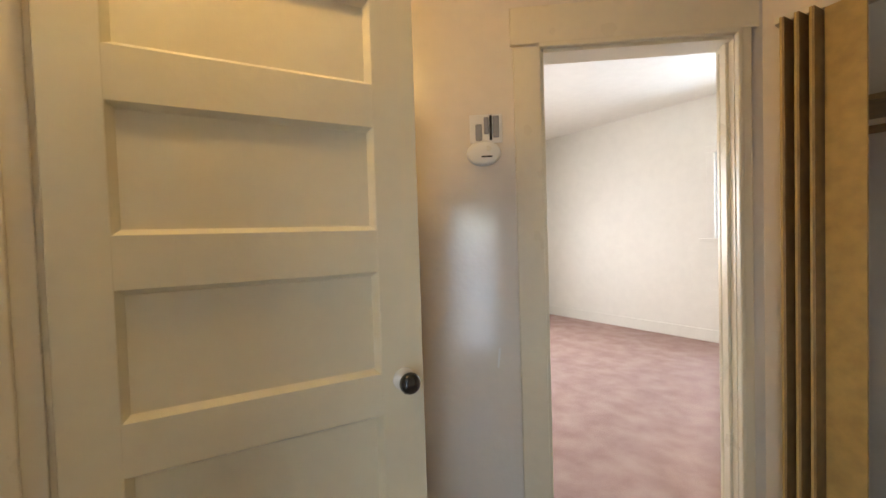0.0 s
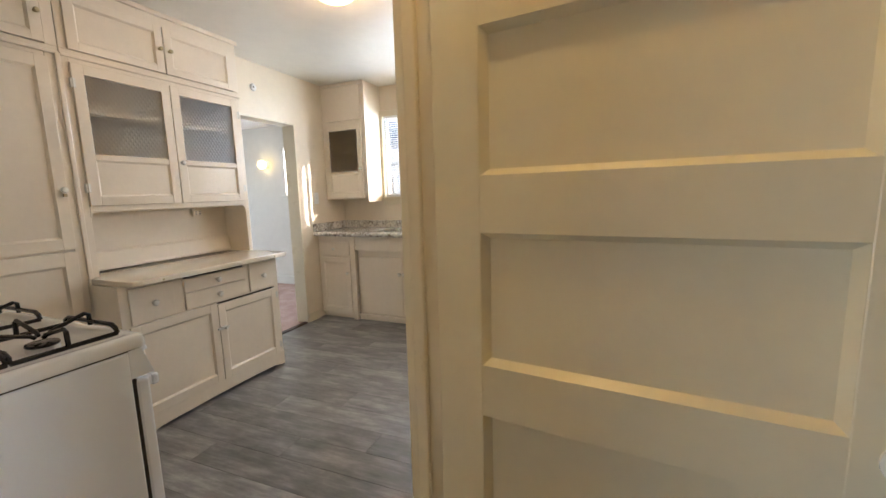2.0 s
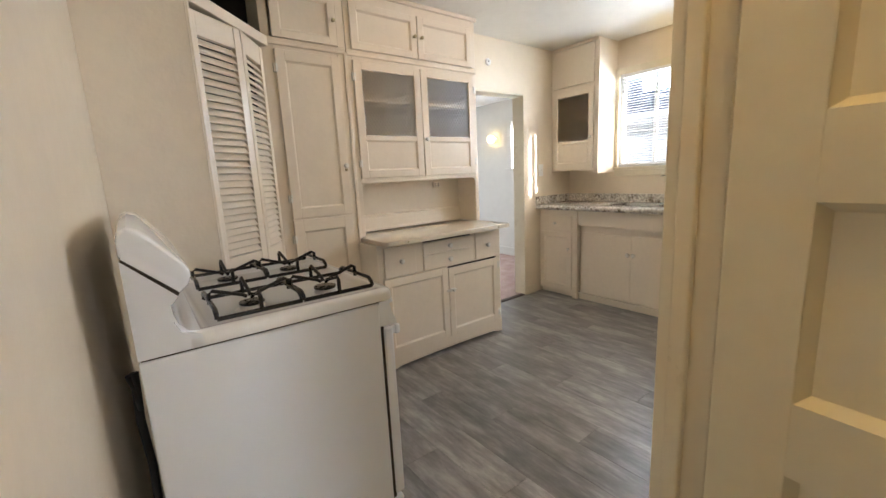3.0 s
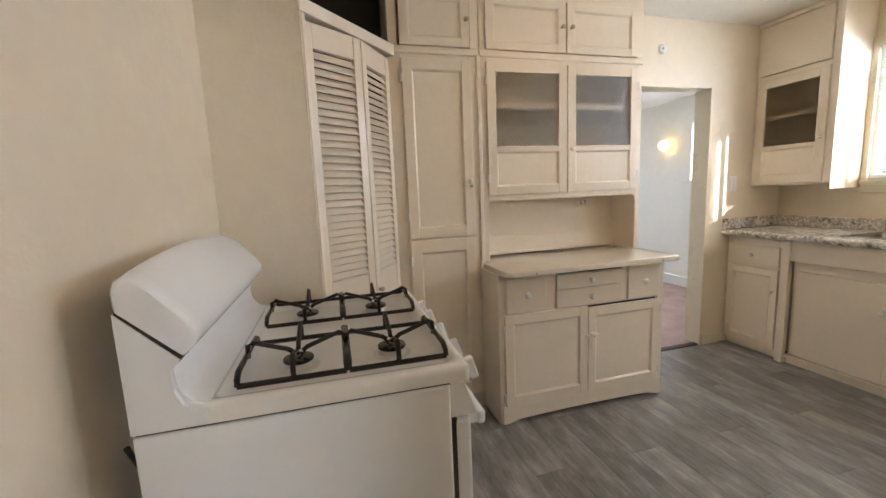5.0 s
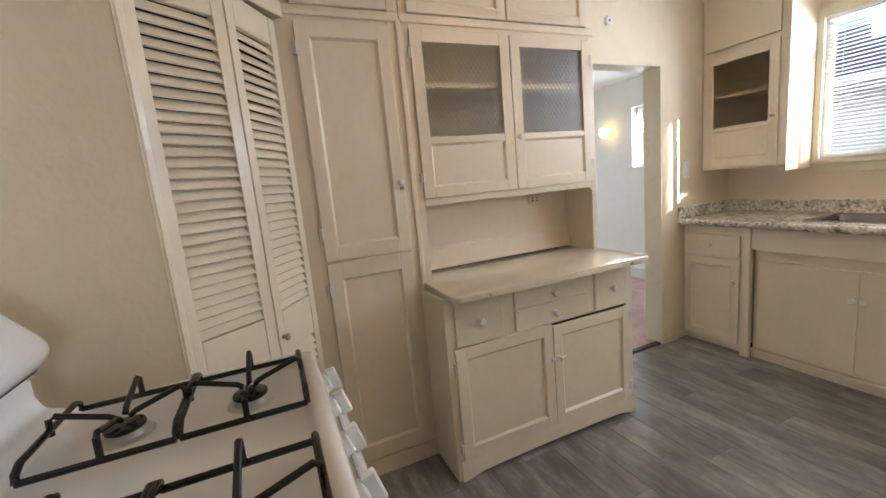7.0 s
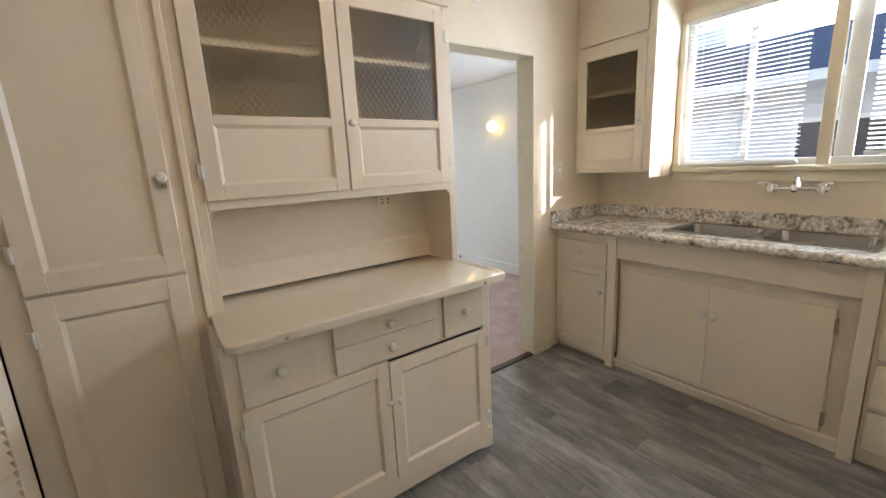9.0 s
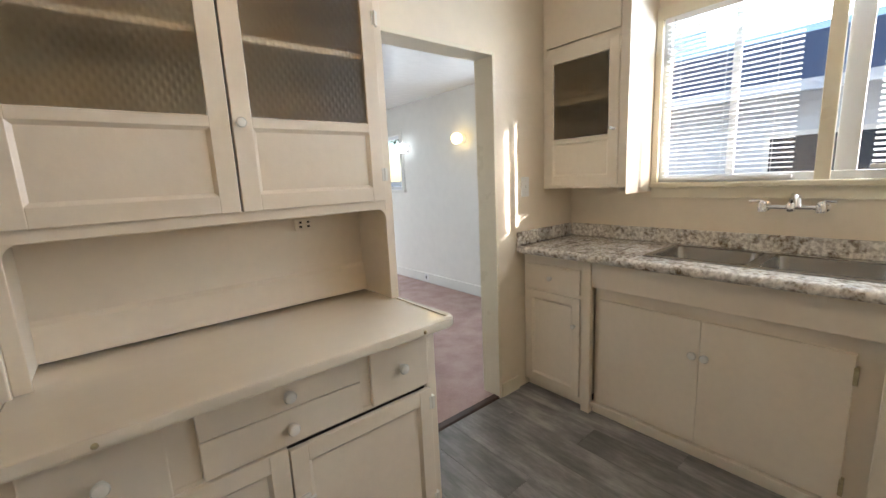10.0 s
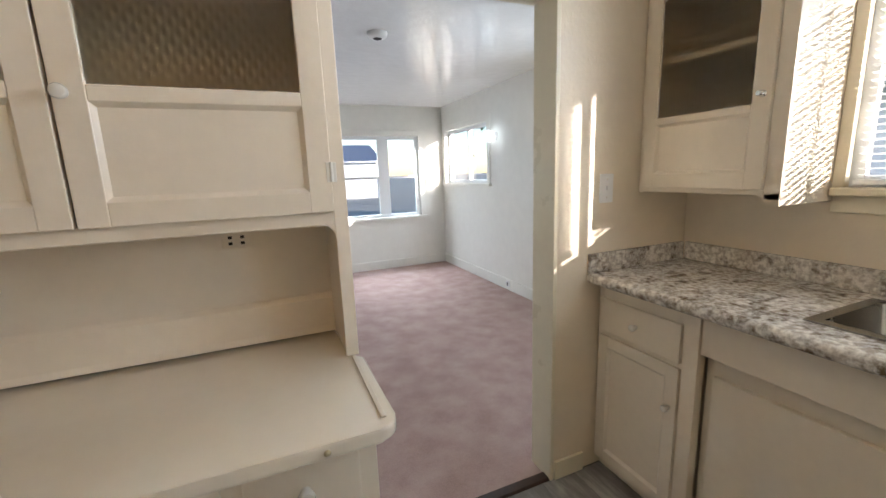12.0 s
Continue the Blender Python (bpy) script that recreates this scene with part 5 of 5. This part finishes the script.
M_LEAF = mat("foliage", (0.06, 0.10, 0.035), 0.7, grain=0.5, scale=3)
M_BARK = mat("bark", (0.12, 0.09, 0.06), 0.9, grain=0.4, scale=20, bump=0.6)
M_WINGLASS = mat("dark_window_glass", (0.03, 0.04, 0.06), 0.08)
tagged(link("ground", boxed(-400, 400, -400, 400, -0.55, -0.40), M_GROUND), "sunlit pale concrete ground outside", "ground", "", "structure")


def house(at, length, depth, wall_h, label, windows):
    """A neighbour's house; local x runs along its long face, which looks to -y."""
    h = thing("house", label, "house", at=at)
    part("wall", boxed(0, length, 0, depth, 0, wall_h), M_SIDING, h, "pale blue-grey lap siding")
    me = None
    k = int(wall_h / 0.16)
    for i in range(k):
        if me is None:
            b = part("siding_board", extrude_profile(bmesh.new(), [(-0.028, 0), (0.0, 0), (0.0, 0.16), (-0.006, 0.16)], 0, length, "x"), M_SIDING, h)
            me = b.data
        else:
            b = new("siding_board", me)
            b.parent = h
        b.matrix_basis = Matrix.Translation((0, 0, i * 0.16))
    r = part("roof", extrude_profile(bmesh.new(), [(-0.6, wall_h - 0.12), (-0.6, wall_h), (depth / 2, wall_h + depth * 0.19), (depth + 0.6, wall_h), (depth + 0.6, wall_h - 0.12), (depth / 2, wall_h + depth * 0.19 - 0.14)],
                                     -0.5, length + 0.5, "x"), M_ROOF, h, "dark blue-grey shingle roof")
    part("gutter", boxed(-0.5, length + 0.5, -0.68, -0.6, wall_h - 0.12, wall_h - 0.02), M_SIDING, r)
    for x, w, z0, z1 in windows:
        bm = bmesh.new()
        box(bm, x - 0.05, x, -0.06, 0, z0 - 0.05, z1 + 0.05)
        box(bm, x + w, x + w + 0.05, -0.06, 0, z0 - 0.05, z1 + 0.05)
        box(bm, x, x + w, -0.06, 0, z0 - 0.05, z0)
        box(bm, x, x + w, -0.06, 0, z1, z1 + 0.05)
        box(bm, x, x + w, -0.05, 0, (z0 + z1) / 2 - 0.02, (z0 + z1) / 2 + 0.02)
        f = part("window", bm, M_VINYL, h)
        part("pane", boxed(x, x + w, -0.035, -0.03, z0, z1), M_WINGLASS, f)
    return h


house(pose(8.1, 7.6, -0.4, 0, 0, -90), 9.5, 7.0, 2.55, "pale clapboard neighbour house with a dark roof", [(2.6, 0.9, 1.0, 2.1), (5.0, 1.1, 1.15, 2.05), (7.3, 0.8, 1.2, 2.0)])
house(pose(-2.0, 34.0, -0.4, 0, 0, 0), 13.0, 8.0, 2.9, "pale house across the street", [(2.0, 1.3, 0.9, 2.1), (5.4, 1.3, 0.9, 2.1), (9.0, 1.4, 0.9, 2.1)])


def tree(x, y, height, spread, label, seed):
    rng = random.Random(seed)
    t = thing("tree", label, "tree", at=pose(x, y, -0.4))
    bm = bmesh.new()
    tube(bm, [(0, 0, 0), (0.05, 0.02, height * 0.3), (0.0, 0.1, height * 0.55)], 0.14)
    tips = []
    for i in range(9):
        a, z = i * 2.4, height * (0.38 + 0.03 * i)
        tip = (spread * 0.7 * math.cos(a), spread * 0.7 * math.sin(a), z + height * 0.28)
        tube(bm, [(0.02, 0.05, z * 0.95), (tip[0] * 0.5, tip[1] * 0.5, z + height * 0.1), tip], 0.05, 6)
        tips.append(tip)
    part("trunk", bm, M_BARK, t)
    verts, faces = [], []
    for i in range(2600):
        c = rng.choice(tips)
        p = Vector((rng.gauss(c[0], spread * 0.28), rng.gauss(c[1], spread * 0.28), rng.gauss(c[2], height * 0.09)))
        u = Vector((rng.uniform(-1, 1), rng.uniform(-1, 1), rng.uniform(-1, 1))).normalized() * 0.13
        v = u.cross(Vector((rng.uniform(-1, 1), rng.uniform(-1, 1), rng.uniform(-1, 1)))).normalized() * 0.07
        k = len(verts)
        verts += [p - u, p + v, p + u, p - v]
        faces.append((k, k + 1, k + 2, k + 3))
    me = bpy.data.meshes.new("crown")
    me.from_pydata([tuple(v) for v in verts], [], faces)
    me.materials.append(M_LEAF)
    c = new("crown", me)
    c.parent = t
    return t


tree(13.5, 16.5, 6.5, 2.2, "leafy street tree beyond the neighbour house", 3)

# Unseen overhang, added to block the upper sun and shorten its stripes.
tagged(link("eave", box(box(bmesh.new(), 4.882, 5.45, -0.6, 3.4, 2.30, 2.325), 5.45, 5.475, -0.6, 3.4, 2.26, 2.42), M_VINYL), "white roof eave above the sink window, unseen, added to cut the sun stripes", "eave", "", "structure")

# ---------------------------------------------------------------- vinyl planks
def plank_mat():
    m = bpy.data.materials.new("grey_vinyl_plank")
    m.use_nodes = True
    n, l = m.node_tree.nodes, m.node_tree.links
    b = n["Principled BSDF"]
    tc, oi = n.new("ShaderNodeTexCoord"), n.new("ShaderNodeObjectInfo")
    add = n.new("ShaderNodeVectorMath")
    add.operation = "ADD"
    sc = n.new("ShaderNodeVectorMath")
    sc.operation = "SCALE"
    sc.inputs["Scale"].default_value = 37.0
    cmb = n.new("ShaderNodeCombineXYZ")
    l.new(oi.outputs["Random"], cmb.inputs[0])
    l.new(oi.outputs["Random"], cmb.inputs[1])
    l.new(cmb.outputs[0], sc.inputs[0])
    l.new(tc.outputs["Object"], add.inputs[0])
    l.new(sc.outputs[0], add.inputs[1])

    def grain(sx, sy, s, detail):
        mp = n.new("ShaderNodeMapping")
        mp.inputs["Scale"].default_value = (sx, sy, 1)
        t = n.new("ShaderNodeTexNoise")
        t.inputs["Scale"].default_value, t.inputs["Detail"].default_value, t.inputs["Roughness"].default_value = s, detail, 0.65
        l.new(add.outputs[0], mp.inputs["Vector"])
        l.new(mp.outputs[0], t.inputs["Vector"])
        return t.outputs["Fac"]
    broad, fine = grain(4.6, 1.5, 1.7, 6.0), grain(16.0, 1.6, 3.0, 6.0)
    mixf = n.new("ShaderNodeMath")
    mixf.operation = "MULTIPLY_ADD"
    mixf.inputs[1].default_value = 0.72
    half = n.new("ShaderNodeMath")
    half.operation = "MULTIPLY"
    half.inputs[1].default_value = 0.28
    l.new(fine, half.inputs[0])
    l.new(broad, mixf.inputs[0])
    l.new(half.outputs[0], mixf.inputs[2])
    r = n.new("ShaderNodeValToRGB")
    els = r.color_ramp.elements
    els[0].position, els[0].color = 0.36, (0.12, 0.114, 0.110, 1)
    els[1].position, els[1].color = 0.64, (0.39, 0.367, 0.345, 1)
    mid = els.new(0.50)
    mid.color = (0.22, 0.209, 0.20, 1)
    l.new(mixf.outputs[0], r.inputs[0])
    hs = n.new("ShaderNodeHueSaturation")
    mr = n.new("ShaderNodeMapRange")
    mr.inputs["To Min"].default_value, mr.inputs["To Max"].default_value = 0.80, 1.22
    l.new(oi.outputs["Random"], mr.inputs["Value"])
    l.new(mr.outputs[0], hs.inputs["Value"])
    l.new(r.outputs[0], hs.inputs["Color"])
    l.new(hs.outputs[0], b.inputs["Base Color"])
    b.inputs["Roughness"].default_value = 0.32
    bp = n.new("ShaderNodeBump")
    bp.inputs["Strength"].default_value, bp.inputs["Distance"].default_value = 0.25, 0.001
    l.new(fine, bp.inputs["Height"])
    l.new(bp.outputs[0], b.inputs["Normal"])
    return m


M_PLANK = plank_mat()
kitchen_floor = bpy.data.objects["floor"]
hall_floor = structure("floor_hall", extrude_profile(bmesh.new(), [(-0.79, -2.35), (1.02, -2.35), (1.02, -1.66), (2.1, -0.36), (2.1, 0.43), (-0.79, 0.43)], -0.003, -0.001, "z"), bpy.data.materials["subfloor"], "grey vinyl plank hall floor", "floor")
PW, PL = 0.178, 1.22
shared = {}
rng = random.Random(11)


def plank(x0, x1, y0, y1, parent):
    key = (round(x1 - x0, 3), round(y1 - y0, 3))
    if key not in shared:
        bm = boxed(-key[0] / 2 + 0.0006, key[0] / 2 - 0.0006, -key[1] / 2 + 0.0006, key[1] / 2 - 0.0006, -0.0009, 0.0009)
        top = [e for e in bm.edges if all(v.co.z > 0 for v in e.verts)]
        bmesh.ops.bevel(bm, geom=top, offset=0.0008, segments=1, affect="EDGES")
        me = bpy.data.meshes.new("plank")
        bm.to_mesh(me)
        bm.free()
        me.materials.append(M_PLANK)
        shared[key] = me
    ob = new("plank", shared[key])
    ob.parent = parent
    ob.location = ((x0 + x1) / 2, (y0 + y1) / 2, 0.0)
    return ob


x, i = 0.72 - PW, 0
while x < 4.30:
    y = 0.43 - (i * 0.41) % PL
    while y < 2.966:
        y0, y1 = max(y, 0.43), min(y + PL, 2.966)
        if y1 - y0 > 0.02:
            plank(x, min(x + PW, 4.30), y0, y1, kitchen_floor)
        y += PL
    x, i = x + PW, i + 1
x, i = -0.79, 3
while x < 2.1:
    y = -1.65 - (i * 0.41) % PL
    while y < 0.43:
        y0, y1 = max(y, -1.65), min(y + PL, 0.43)
        y0 = max(y0, -0.36 + 1.151 * (min(x + PW, 2.1) - 2.10))
        if y1 - y0 > 0.02:
            plank(x, min(x + PW, 2.1), y0, y1, hall_floor)
        y += PL
    x, i = x + PW, i + 1
